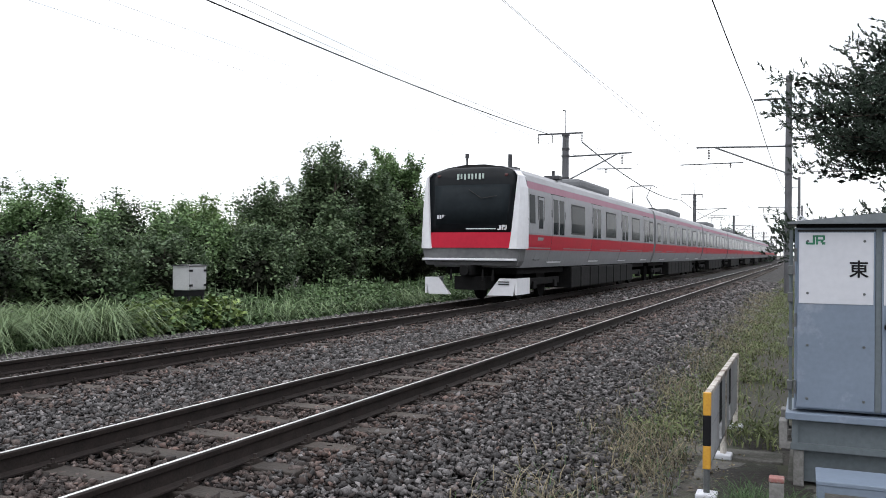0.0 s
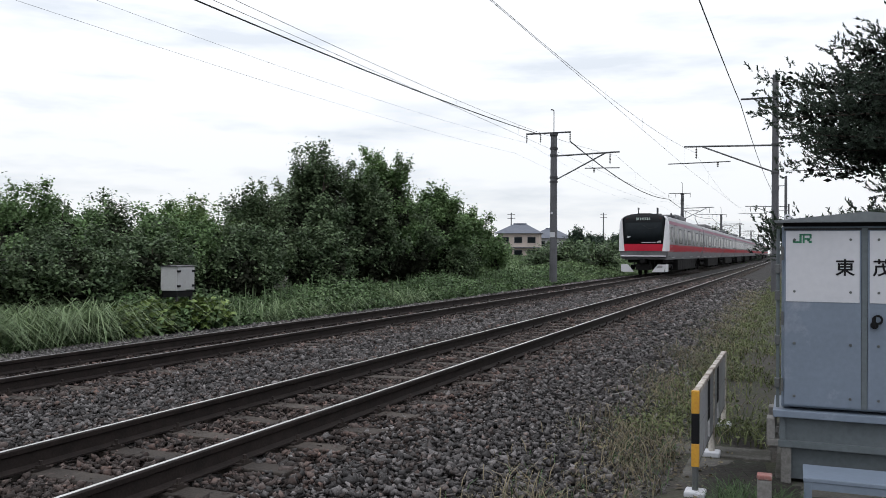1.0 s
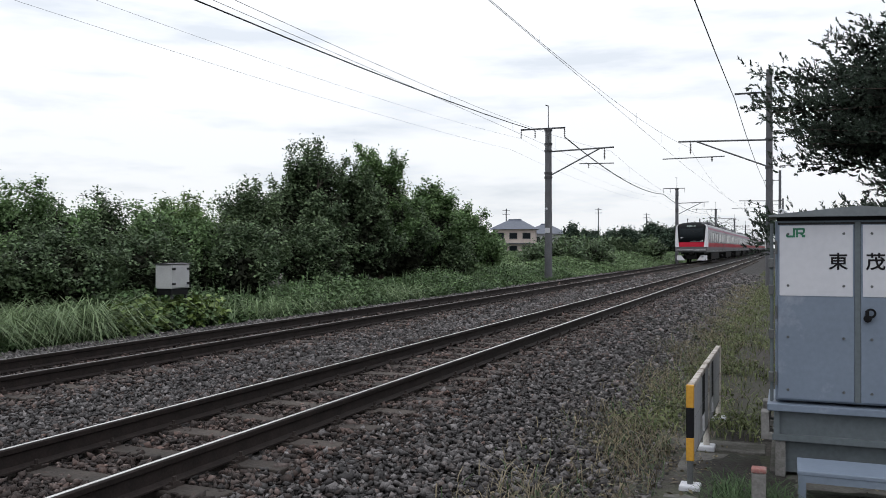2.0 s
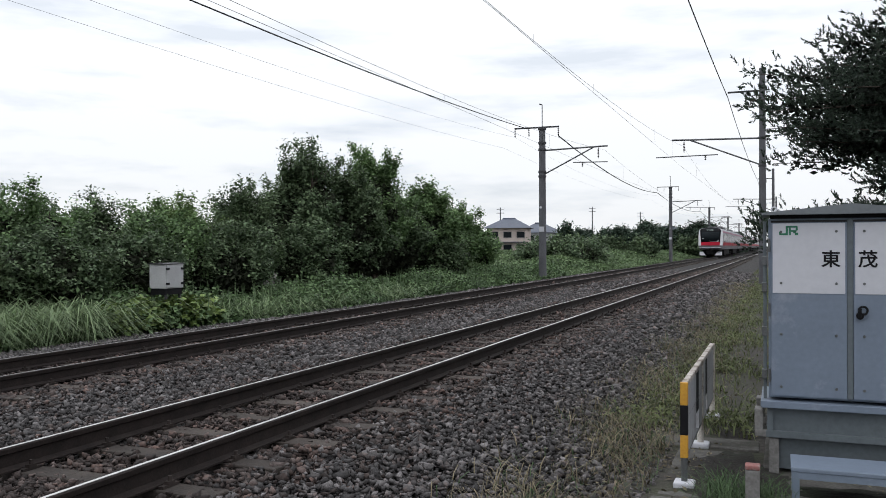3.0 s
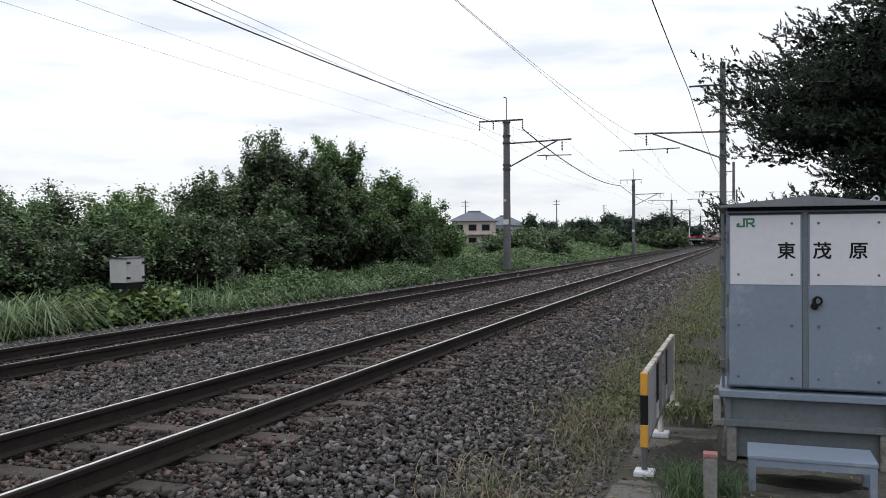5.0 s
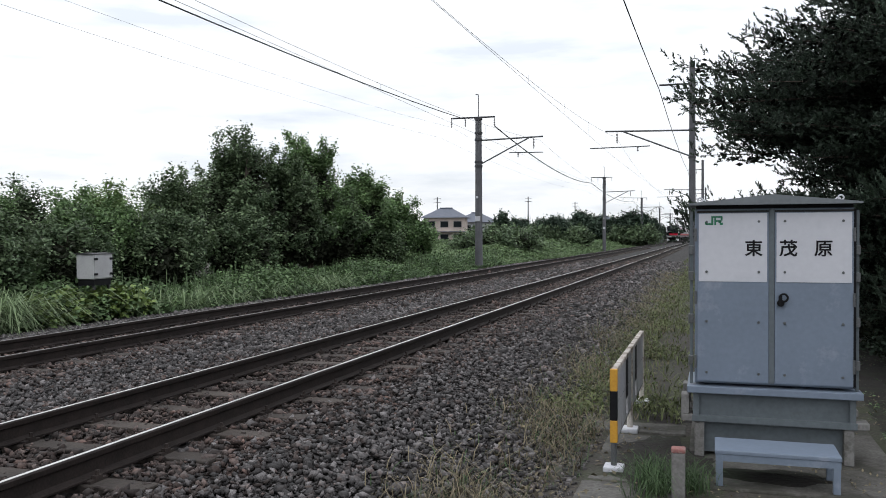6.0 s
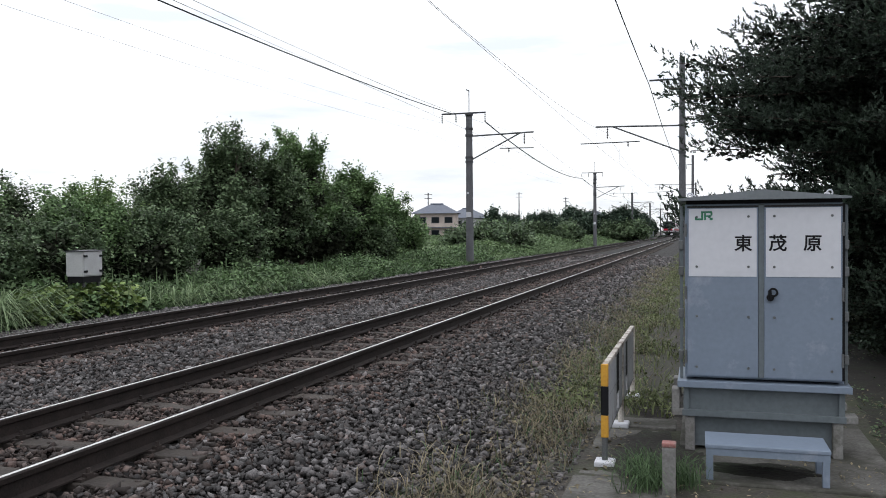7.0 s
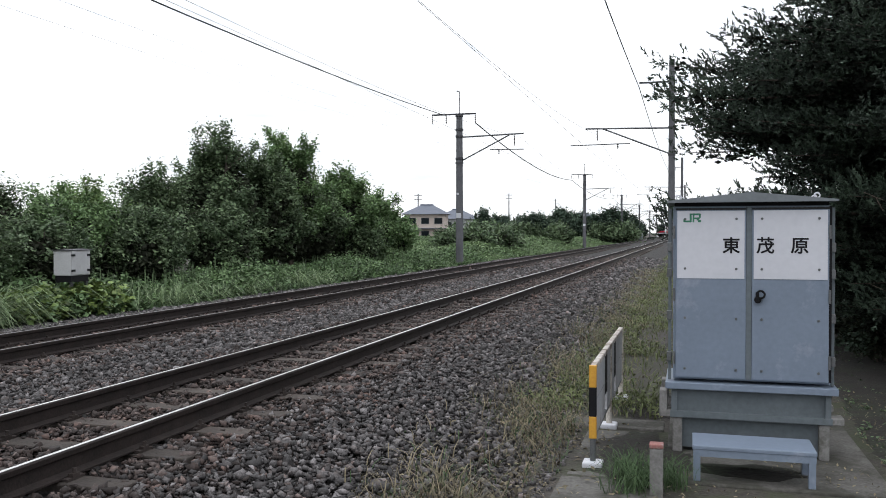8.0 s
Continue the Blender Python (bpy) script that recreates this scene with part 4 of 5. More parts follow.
    for s in (-1, 1):
        bm = bmesh.new()
        box(bm, s * 0.55 - 0.02, s * 0.55 + 0.02, -0.012, 0.03, -0.08 + g, 0.094 + g)
        part("base_post", bm, M["cabgreen"], c)
    bm = bmesh.new()
    box(bm, -0.58, 0.58, -0.015, dep, -0.13 + g, -0.08 + g, 0.004)
    part("base_beam", bm, M["cabgreen"], c)
    bm = bmesh.new()
    box(bm, -0.50, 0.50, 0.06, dep - 0.05, 0.03, -0.13 + g)
    part("lower_panel", bm, M["cabgreen"], c, "recessed dull green lower panel")
    bm = bmesh.new()
    box(bm, -0.2, 0.06, 0.05, 0.062, 0.115, 0.14)
    part("vent_slot", bm, M["black"], c)
    for s in (-1, 1):
        for y in (0.0, dep - 0.12):
            bm = bmesh.new()
            xa = s * 0.525
            box(bm, xa - 0.036, xa + 0.036, y, y + 0.1, 0.0, -0.13 + g, 0.008)
            part("concrete_leg", bm, M["concrete"], c, "pale concrete leg")
            bm = bmesh.new()
            box(bm, s * 0.60 - 0.06, s * 0.60 + 0.06, y - 0.01, y + 0.14, -0.13 + g, -0.075 + g, 0.008)
            if s < 0:
                box(bm, -0.66, -0.60, y - 0.01, y + 0.14, -0.08 + g, 0.075 + g, 0.008)
            part("bracket", bm, M["concrete"], c, "pale concrete bracket")
    # station lettering and mark
    for ch, x in zip("\u6771\u8302\u539f", (-0.135, 0.108, 0.349)):
        label_text(ch, 0.13, x, -0.0052, 1.19 + g, M["black"], c)
    bm = bmesh.new()
    X, Z, t = -0.485, 1.375 + g, 0.013
    def bar(a, b, zz0, zz1):
        box(bm, X + a, X + b, -0.0062, -0.0035, Z + zz0, Z + zz1)
    bar(0.046, 0.061, 0.0, 0.062)
    bar(0.005, 0.05, 0.0, 0.014)
    bar(0.0, 0.014, 0.004, 0.026)
    bar(0.068, 0.081, 0.0, 0.068)
    bar(0.046, 0.125, 0.055, 0.068)
    bar(0.114, 0.128, 0.034, 0.064)
    bar(0.08, 0.12, 0.024, 0.037)
    bar(0.108, 0.13, 0.0, 0.018)
    bar(0.098, 0.115, 0.014, 0.03)
    part("company_mark", bm, M["green"], c, "small dark green company mark")
    return c


def build_step():
    b = thing("step_bench", 4.59, 4.42, SLAB, "low grey painted steel step in front of the cabinet", "step")
    bm = bmesh.new()
    box(bm, -0.40, 0.39, -0.2, 0.19, 0.215, 0.245, 0.006)
    part("tread", bm, M["cab"], b)
    bm = bmesh.new()
    box(bm, -0.395, 0.385, -0.195, -0.165, 0.17, 0.216)
    box(bm, -0.395, 0.385, 0.155, 0.185, 0.17, 0.216)
    part("apron", bm, M["cab"], b)
    for x in (-0.37, 0.36):
        for y in (-0.175, 0.165):
            bm = bmesh.new()
            box(bm, x - 0.023, x + 0.023, y - 0.021, y + 0.021, 0.0, 0.216, 0.004)
            part("leg", bm, M["cab"], b)


def build_barrier():
    f = thing("path_barrier", 3.49, 4.46, SLAB, "low barrier with yellow and black painted post and worn white panel", "barrier")
    h, ln = 0.715, 2.62
    bm = bmesh.new()
    cyl(bm, (0, 0, 0.0), (0, 0, 0.19), 0.022, n=12)
    part("post_foot", bm, M["steel"], f)
    for z0, z1, m in ((0.19, 0.352, "yellow"), (0.352, 0.565, "black"), (0.565, h + 0.012, "yellow")):
        bm = bmesh.new()
        box(bm, -0.027, 0.027, -0.02, 0.02, z0, z1, 0.006)
        part("striped_post", bm, M[m], f)
    bm = bmesh.new()
    box(bm, -0.022, 0.022, 0.021, ln, h - 0.026, h + 0.014, 0.008)
    part("top_rail", bm, M["whitepaint"], f, "white top rail with brown speckles")
    for k, (ya, yb, m) in enumerate(((0.03, 0.78, "barrierboard"), (0.785, 1.0, "black"), (1.005, 1.66, "barrierboard"), (1.665, 1.86, "black"), (1.865, ln - 0.04, "barrierboard"))):
        bm = bmesh.new()
        t = 0.013
        box(bm, -t, t, ya, yb, 0.2 if m != "black" else 0.36, h - 0.028, 0.003)
        part("panel_board", bm, M[m], f)
    for y in (1.3, ln):
        bm = bmesh.new()
        cyl(bm, (0, y, 0), (0, y, h + 0.01), 0.026, n=12)
        part("post", bm, M["whitepaint"], f)
    for z in (0.15, 0.42):
        bm = bmesh.new()
        cyl(bm, (0, 0, z + 0.04), (0, ln, z + 0.04), 0.014, n=8)
        part("lower_rail", bm, M["steel"], f)
    for y in (0.0, 1.3, ln):
        bm = bmesh.new()
        box(bm, -0.072, 0.072, y - 0.075, y + 0.075, -0.02, 0.026, 0.012)
        part("foot_block", bm, M["plate"], f, "whitewashed concrete foot")


def build_small():
    bm = bmesh.new()
    box(bm, -0.042, 0.042, -0.042, 0.042, -0.03, 0.30, 0.008)
    st = thing("boundary_stake", 3.965, 3.86, SLAB, "short concrete boundary stake with a faded red cap", "stake")
    part("stake", bm, M["concrete"], st)
    bm = bmesh.new()
    box(bm, -0.045, 0.045, -0.045, 0.045, 0.30, 0.33, 0.008)
    part("red_cap", bm, M["redcap"], st, "faded red painted top")
    # signal box by the verge
    b = thing("relay_box", -8.0, 12.85, -0.42, "weathered light grey metal relay box on legs among weeds", "junction box")
    bm = bmesh.new()
    box(bm, -0.21, 0.21, -0.285, 0.285, 0.87, 1.38, 0.008)
    part("box_body", bm, M["cream"], b)
    bm = bmesh.new()
    prism(bm, [(-0.24, 1.38), (0.24, 1.38), (0.24, 1.392), (0.0, 1.408), (-0.24, 1.392)], -0.315, 0.315)
    part("lid", bm, M["darksteel"], b, "dark overhanging lid")
    bm = bmesh.new()
    box(bm, 0.21, 0.224, -0.27, 0.27, 0.89, 1.37, 0.004)
    dr = part("box_door", bm, M["cream"], b)
    for z in (0.97, 1.28):
        for y in (-0.235, 0.235):
            bm = bmesh.new()
            box(bm, 0.22, 0.24, y - 0.05, y + 0.05, z - 0.02, z + 0.024)
            part("latch", bm, M["black"], dr)
    for x in (-0.16, 0.16):
        for y in (-0.22, 0.22):
            bm = bmesh.new()
            box(bm, x - 0.025, x + 0.025, y - 0.025, y + 0.025, -0.05, 0.87)
            part("leg", bm, M["darksteel"], b)
    bm = bmesh.new()
    box(bm, -0.19, 0.19, -0.26, 0.26, 0.74, 0.87)
    part("cable_tray", bm, M["black"], b)
    # paving under the cabinet and barrier
    bm = bmesh.new()
    box(bm, 4.0, 5.46, 4.18, 6.6, -0.55, SLAB, 0.012)
    s = part("cabinet_slab", bm, M["slab"], None)
    tagged(s, "stained concrete slab under the cabinet", "slab", kind="structure")
    for k, (x0, x1, y0, y1) in enumerate(((3.15, 3.96, 5.72, 6.1), (3.3, 3.99, 3.2, 4.15), (3.32, 3.9, 4.2, 5.65))):
        bm = bmesh.new()
        box(bm, x0, x1, y0, y1, -0.55, SLAB - 0.002 - 0.006 * k, 0.015)
        tagged(part("paving_slab", bm, M["slab"], None), "worn concrete paving partly under soil", "slab", "paving slabs", "structure")
    # low equipment by the far track
    for x, y, w, h in ((-6.9, 205, 0.8, 1.7), (-6.5, 150, 0.3, 1.3)):
        t = thing("trackside_case", x, y, -0.42, "distant grey trackside equipment case", "equipment case", "trackside cases")
        bm = bmesh.new()
        box(bm, -w / 2, w / 2, -0.4, 0.4, 0, h, 0.04)
        part("case", bm, M["cabroof"], t)


build_cabinet()
build_step()
build_barrier()
build_small()


# ---- plants ----
def domes(rng, centres, radius, per):
    """Leaf places on small domes round the centres, and the way each leaf faces."""
    n = len(centres) * per
    u = rng.normal(size=(n, 3))
    u /= np.linalg.norm(u, axis=1)[:, None]
    u[:, 2] = np.where(u[:, 2] < -0.3, -u[:, 2], u[:, 2])
    r = np.repeat(radius, per) * (0.45 + 0.75 * rng.random(n) ** 0.8)
    return np.repeat(centres, per, 0) + u * r[:, None], u * 0.9 + np.array([0, 0, 0.5])


def unit(rng, n):
    u = rng.normal(size=(n, 3))
    return u / np.linalg.norm(u, axis=1)[:, None]


def shrub(name, x, y, z, rx, ry, h, seed, n, size, material, label, group="hedge shrubs", stems=4, rc=0.3, skirt=0.1, inner="leaf_shade"):
    """Stems with limbs, and a crown of leafy lobes with dark clefts between them and ragged shoots above."""
    rng = np.random.default_rng(seed)
    s = thing(name, x, y, z, label, "shrub" if h < 4 else "tree", group)
    for k in range(stems):
        bm = bmesh.new()
        a = 2 * math.pi * (k + rng.random()) / stems
        r = rng.uniform(0.15, 0.6)
        mid = Vector((rx * r * 0.35 * math.cos(a), ry * r * 0.35 * math.sin(a), h * rng.uniform(0.3, 0.45)))
        top = Vector((rx * r * math.cos(a), ry * r * math.sin(a), h * rng.uniform(0.6, 0.82)))
        root = Vector((0.1 * math.cos(a) * rx, 0.1 * math.sin(a) * ry, -0.1))
        t = 0.011 * h + 0.01
        cyl(bm, root, mid, t, t * 0.7, 6)
        cyl(bm, mid, top, t * 0.7, t * 0.25, 6)
        for j in range(3):
            b = mid.lerp(top, rng.uniform(0.1, 0.8))
            cyl(bm, b, b + Vector((rng.uniform(-1, 1) * rx * 0.35, rng.uniform(-1, 1) * ry * 0.35, rng.uniform(0.05, 0.16) * h)), t * 0.35, t * 0.12, 5)
        part("stem", bm, M["bark"], s)
    # small lobes over an uneven body
    half = np.array([rx, ry, h * 0.5])
    nl = int(10 + 16 * (rx * ry * h) ** 0.5 * (0.3 / rc) ** 0.8)
    u = unit(rng, nl)
    u[:, 2] = np.where(u[:, 2] < -0.6, -u[:, 2], u[:, 2])
    depth = rng.uniform(0.25, 1.0, nl) ** 0.6
    lr = rc * rng.uniform(0.6, 1.5, nl) * (1.3 - 0.5 * depth)
    c = u * depth[:, None] * np.maximum(half * 0.84 - lr[:, None] * 0.75, 0.12) + np.array([0, 0, h * 0.46])
    c[:, :2] *= (1.0 - 0.35 * np.clip(c[:, 2] / h, 0, 1) ** 2)[:, None]
    c[:, 2] = np.clip(c[:, 2], skirt * h + lr * 0.4, h - lr * 0.9)
    # leaf sprays on the upper and outer side of each lobe
    k = 16
    w = lr ** 2
    per = np.maximum(3, (n * 0.5 / k * w / w.sum()).astype(int))
    i = np.repeat(np.arange(nl), per)
    d = unit(rng, len(i)) + u[i] * 0.45 + np.array([0, 0, 0.4])
    d /= np.linalg.norm(d, axis=1)[:, None]
    sp = c[i] + d * lr[i][:, None] * rng.uniform(0.6, 1.15, len(i))[:, None] * np.array([1, 1, 0.8])
    # plumes: boughs that reach outwards and up, thick at the foot and pointed at the tip
    npl = int(16 + 11 * (rx * ry) ** 0.5 * h ** 0.7)
    j = rng.choice(nl, npl)
    way = u[j] * np.array([0.9, 0.9, 0.5]) + np.array([0, 0, 0.62]) + 0.3 * rng.normal(size=(npl, 3))
    way /= np.linalg.norm(way, axis=1)[:, None]
    length = rng.uniform(0.45, 1.35, npl) * (0.35 + 1.1 * rc) * (0.7 + 0.1 * h)
    m = np.maximum(2, (n * 0.5 / k * length / length.sum()).astype(int))
    pi = np.repeat(np.arange(npl), m)
    a = rng.random(len(pi)) ** 0.8
    girth = (0.62 * rc * (1 - a) ** 0.8 + 0.05)[:, None]
    off = unit(rng, len(pi)) * rng.uniform(0.5, 1.0, (len(pi), 1))
    ps = c[j][pi] + way[pi] * (a * length[pi])[:, None] + off * girth
    over = np.clip(ps[:, 2] - h, 0, None)
    ps[:, 2] -= over * 0.85
    sp = np.concatenate([sp, ps])
    d = np.concatenate([d, off * 0.6 + way[pi] * 0.5 + np.array([0, 0, 0.35])])
    tip = d + np.array([0, 0, 0.2]) + 0.35 * rng.normal(size=d.shape)
    along = rng.uniform(-0.4, 1.0, (len(sp), k, 1))
    pts = (sp[:, None] + tip[:, None] * along * size * 1.3 + rng.normal(size=(len(sp), k, 3)) * size * 0.7).reshape(-1, 3)
    nor = np.repeat(d * 0.8 + np.array([0, 0, 0.7]), k, 0)
    low = rng.normal(size=(n // 40, 3)) * np.array([rx, ry, 0.12]) * 0.5
    low[:, 2] = np.abs(low[:, 2]) + 0.05 + rng.random(len(low)) * 0.3
    allp = np.concatenate([pts, low])
    alln = np.concatenate([nor, np.tile([0, 0, 0.6], (len(low), 1))])
    allp[:, 2] = np.maximum(allp[:, 2], 0.03)
    v, f = leaves(rng, allp, size, slim=0.62, normals=alln)
    fo = new("foliage", raw_mesh("foliage", v, f, M[material]))
    fo.parent = s
    # leaves inside, coloured darker to stand in for the crown's inner shade
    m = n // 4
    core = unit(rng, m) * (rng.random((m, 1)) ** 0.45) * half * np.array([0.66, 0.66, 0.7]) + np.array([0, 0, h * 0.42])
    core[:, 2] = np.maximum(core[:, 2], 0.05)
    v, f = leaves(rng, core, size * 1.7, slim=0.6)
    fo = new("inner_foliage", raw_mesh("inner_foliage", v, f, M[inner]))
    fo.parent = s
    return s


HEDGE = [
    # x, y, half x, half y, height, leaf, lobe radius, foot of the crown
    (-10.4, 6.2, 1.9, 2.2, 2.6, "leaf2", 0.3, 0.05),
    (-10.6, 9.0, 1.8, 2.0, 2.85, "leaf2", 0.3, 0.05),
    (-10.0, 11.4, 1.5, 1.6, 2.2, "leaf2", 0.28, 0.08),
    (-11.4, 12.4, 1.6, 1.8, 3.05, "leaf1", 0.3, 0.05),
    (-11.6, 14.6, 1.5, 1.5, 2.9, "leaf2", 0.3, 0.05),
    (-9.8, 13.9, 1.4, 1.7, 2.1, "leaf2", 0.3, 0.08),
    (-10.9, 16.0, 1.7, 1.9, 2.75, "leaf1", 0.3, 0.05),
    (-11.8, 17.9, 1.6, 1.6, 3.0, "leaf3", 0.3, 0.05),
    (-9.7, 17.4, 1.3, 1.9, 2.2, "leaf2", 0.3, 0.12),
    (-11.0, 20.0, 1.5, 1.3, 3.55, "leaf2", 0.36, 0.1),
    (-11.2, 23.8, 1.9, 1.75, 5.35, "leaf2", 0.42, 0.3),
    (-9.7, 21.4, 1.2, 1.7, 2.5, "leaf2", 0.32, 0.2),
    (-11.0, 28.6, 1.6, 1.5, 5.8, "leaf1", 0.42, 0.3),
    (-10.6, 26.0, 1.6, 1.5, 4.6, "leaf2", 0.4, 0.25),
    (-11.2, 31.0, 1.7, 1.3, 3.9, "leaf2", 0.4, 0.25),
    (-11.0, 33.8, 1.7, 1.8, 4.75, "leaf1", 0.4, 0.2),
    (-10.2, 34.2, 1.2, 1.9, 2.6, "leaf2", 0.34, 0.32),
    (-11.0, 37.0, 1.6, 1.7, 4.0, "leaf1", 0.38, 0.15),
    (-10.7, 39.4, 1.4, 1.5, 2.7, "leaf1", 0.36, 0.08),
    (-14.2, 14.0, 2.2, 3.0, 3.3, "leaf1", 0.34, 0.1),
    (-14.3, 21.0, 1.9, 1.9, 3.4, "leaf3", 0.34, 0.3),
    (-14.5, 29.0, 2.4, 3.6, 3.5, "leaf1", 0.36, 0.1),
]


def build_hedge():
    for k, (x, y, rx, ry, h, m, rc, skirt) in enumerate(HEDGE):
        n = int(7200 * h) if x > -13 else 9000
        word = {"leaf1": "mid-green leafy", "leaf2": "dense dark green", "leaf3": "yellow-green vine-covered"}[m]
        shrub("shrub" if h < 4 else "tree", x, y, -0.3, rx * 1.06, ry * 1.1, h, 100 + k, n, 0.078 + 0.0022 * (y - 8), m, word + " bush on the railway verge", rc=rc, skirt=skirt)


def verge_edge(y):
    """Where the ballast ends and the weeds begin."""
    return np.interp(y, [4, 10, 14, 22, 45], [-8.0, -7.75, -7.0, -6.65, -6.65])


def build_verge():
    rng = np.random.default_rng(31)
    # arching grass beside the ballast
    n = 21000
    y = rng.uniform(4.0, 44, n)
    x = verge_edge(y) - np.abs(rng.normal(size=n)) * 0.9
    patch = np.sin(y * 0.9 + x) * np.sin(y * 0.37 + 2.0) + 0.6 * np.exp(-((y - 8.5) / 2.6) ** 2)
    keep = (patch > rng.uniform(-0.9, 0.3, n)) & ~((y > 11.0) & (y < 14) & (x > -8.3))
    x, y = x[keep], y[keep]
    hgt = 0.30 + 0.24 * np.exp(-((y - 8.5) / 2.8) ** 2) * rng.uniform(0.3, 1, len(x)) + 0.10 * np.sin(y * 1.3)
    stuff("verge_grass", blades(rng, np.stack([x, y, np.full(len(x), -0.43)], 1), hgt * np.clip((verge_edge(y) + 0.2 - x) / 0.7, 0.4, 1), 0.009, 1.5), M["grass"], "arching green grass along the ballast edge", "grass")
    n = 5000
    c = np.concatenate([rng.uniform([-9.0, 5.5], [-7.9, 11.2], (70, 2)), rng.uniform([-8.2, 14.0], [-7.0, 26], (40, 2))])
    i = rng.integers(0, len(c), n)
    x, y = c[i, 0] + rng.normal(size=n) * 0.09, c[i, 1] + rng.normal(size=n) * 0.09
    stuff("pale_reed_grass", blades(rng, np.stack([x, y, np.full(n, -0.43)], 1), np.where(y < 12, 0.72, 0.55) * rng.uniform(0.45, 1.15, n), 0.0125, 2.1), M["pale"], "pale green reed grass in drooping tufts", "grass")
    # low broad-leaved weeds in clumps
    k = 2300
    cy = 5 + 40 * rng.random(k)
    cx = verge_edge(cy) - 0.1 - 2.3 * rng.random(k) ** 0.8
    hh = np.clip(0.16 + 0.30 * np.clip((verge_edge(cy) - cx) / 1.2, 0, 1) + 0.12 * np.sin(cy * 0.8 + cx), 0.1, 0.75) * rng.uniform(0.6, 1.25, k)
    pts, nor = domes(rng, np.stack([cx, cy, -0.42 + hh * 0.55], 1), hh * 0.75 + 0.08, 34)
    stuff("broadleaf_weeds", leaves(rng, pts, 0.115, 0.7, 0.65, normals=nor), M["weed"], "mixed low green weeds on the verge", "weeds")
    # flower spikes standing above the weeds
    n = 500
    x, y = rng.uniform(-8.6, -7.2, n), rng.uniform(13, 40, n)
    stuff("weed_stalks", blades(rng, np.stack([x, y, np.full(n, -0.42)], 1), 0.85, 0.012, 0.12), M["leaf2"], "thin upright weed stalks against the bushes", "weeds")
    k = 46
    pts, nor = domes(rng, np.stack([rng.uniform(-8.1, -7.35, k), rng.uniform(11.0, 14.0, k), rng.uniform(-0.36, 0.12, k)], 1), rng.uniform(0.15, 0.3, k), 42)
    stuff("vine_leaves", leaves(rng, pts, 0.125, 0.6, 0.9, 0.5, normals=nor), M["vine"], "large yellow-green vine leaves below the relay box", "weeds")
    # overgrown field beyond
    n = 95000
    y = 36 + 110 * rng.random(n) ** 1.5
    x = -6.9 - (4 + 0.42 * (y - 30)) * rng.random(n) ** 1.1
    bump = 0.6 * np.sin(x * 0.5 + y * 0.21) + 0.4 * np.sin(y * 0.33 - x * 0.27) + 0.3 * np.sin(x * 1.1)
    base = np.clip((-6.7 - x) / 4, 0.1, 1)
    z = -0.35 + base * (0.85 + 0.45 * bump) * rng.uniform(0.55, 1.0, n)
    stuff("field_weeds", leaves(rng, np.stack([x, y, z], 1), 0.2, 0.5, 0.75), M["fieldleaf"], "rank green weeds covering the field beside the line", "weeds")
    n = 6500
    y = 36 + 90 * rng.random(n) ** 1.4
    x = -6.8 - (3 + 0.3 * (y - 30)) * rng.random(n)
    stuff("field_grass", blades(rng, np.stack([x, y, np.full(n, -0.3)], 1), 0.62 * np.clip((-6.4 - x) / 3, 0.35, 1.1), 0.014, 1.0), M["pale"], "pale tall grass between the weeds", "grass")
    # right-hand strip
    n = 10500
    y = 2.6 + 34 * rng.random(n) ** 1.7
    x = 2.95 + rng.normal(size=n) * 0.30 - 0.01 * y
    keep = (x > 2.0) & (x < 3.75) & (rng.random(n) < 0.2 + (np.sin(y * 2.1 + x * 3) > 0.0)) & ~((x > 3.25) & (y > 3.1) & (y < 5.7))
    x, y = x[keep], y[keep]
    z = np.where(x < 3, bed_z(x), -0.43)
    stuff("dry_grass", blades(rng, np.stack([x, y, z], 1), 0.13, 0.0035, 1.9), M["dry"], "matted dry grey-brown grass at the ballast foot", "grass")
    pick = rng.random(len(x)) < 0.35
    stuff("shoulder_grass", blades(rng, np.stack([x, y, z], 1)[pick] + np.array([0.03, 0.02, 0]), 0.11, 0.0035, 1.6), M["grass"], "thin green grass among dry stalks", "grass")
    n = 20000
    y = 6.2 + 60 * rng.random(n) ** 1.5
    x = rng.uniform(2.5, 4.7, n)
    keep = (np.sin(x * 2.7 + y * 0.8) * np.sin(y * 0.9) + 0.3 * np.sin(y * 3.1 + x * 5) > rng.uniform(-1.1, 0.4, n)) & ~((x > 3.9) & (y < 6.9))
    x, y = x[keep], y[keep]
    stuff("path_grass", blades(rng, np.stack([x, y, np.full(len(x), -0.43)], 1), 0.11, 0.006, 1.4), M["path_blade"], "patchy short green grass on the trodden path", "grass")
    k = 800
    cx, cy = rng.uniform(2.5, 4.6, k), 6.4 + 40 * rng.random(k) ** 1.5
    keep = (np.sin(cx * 2.7 + cy * 0.8) * np.sin(cy * 0.9) > -0.25) & ~((cx > 3.85) & (cy < 7))
    cx, cy = cx[keep], cy[keep]
    pts, nor = domes(rng, np.stack([cx, cy, np.full(len(cx), -0.42)], 1), rng.uniform(0.06, 0.14, len(cx)), 22)
    stuff("path_weeds", leaves(rng, pts, 0.05, 0.9, 0.6, normals=nor), M["path_blade"], "low green weeds between path and ballast", "weeds")
    n = 520
    c = np.array([[3.86, 4.05], [3.80, 3.9], [4.02, 4.12], [3.75, 4.25]])
    i = rng.integers(0, 4, n)
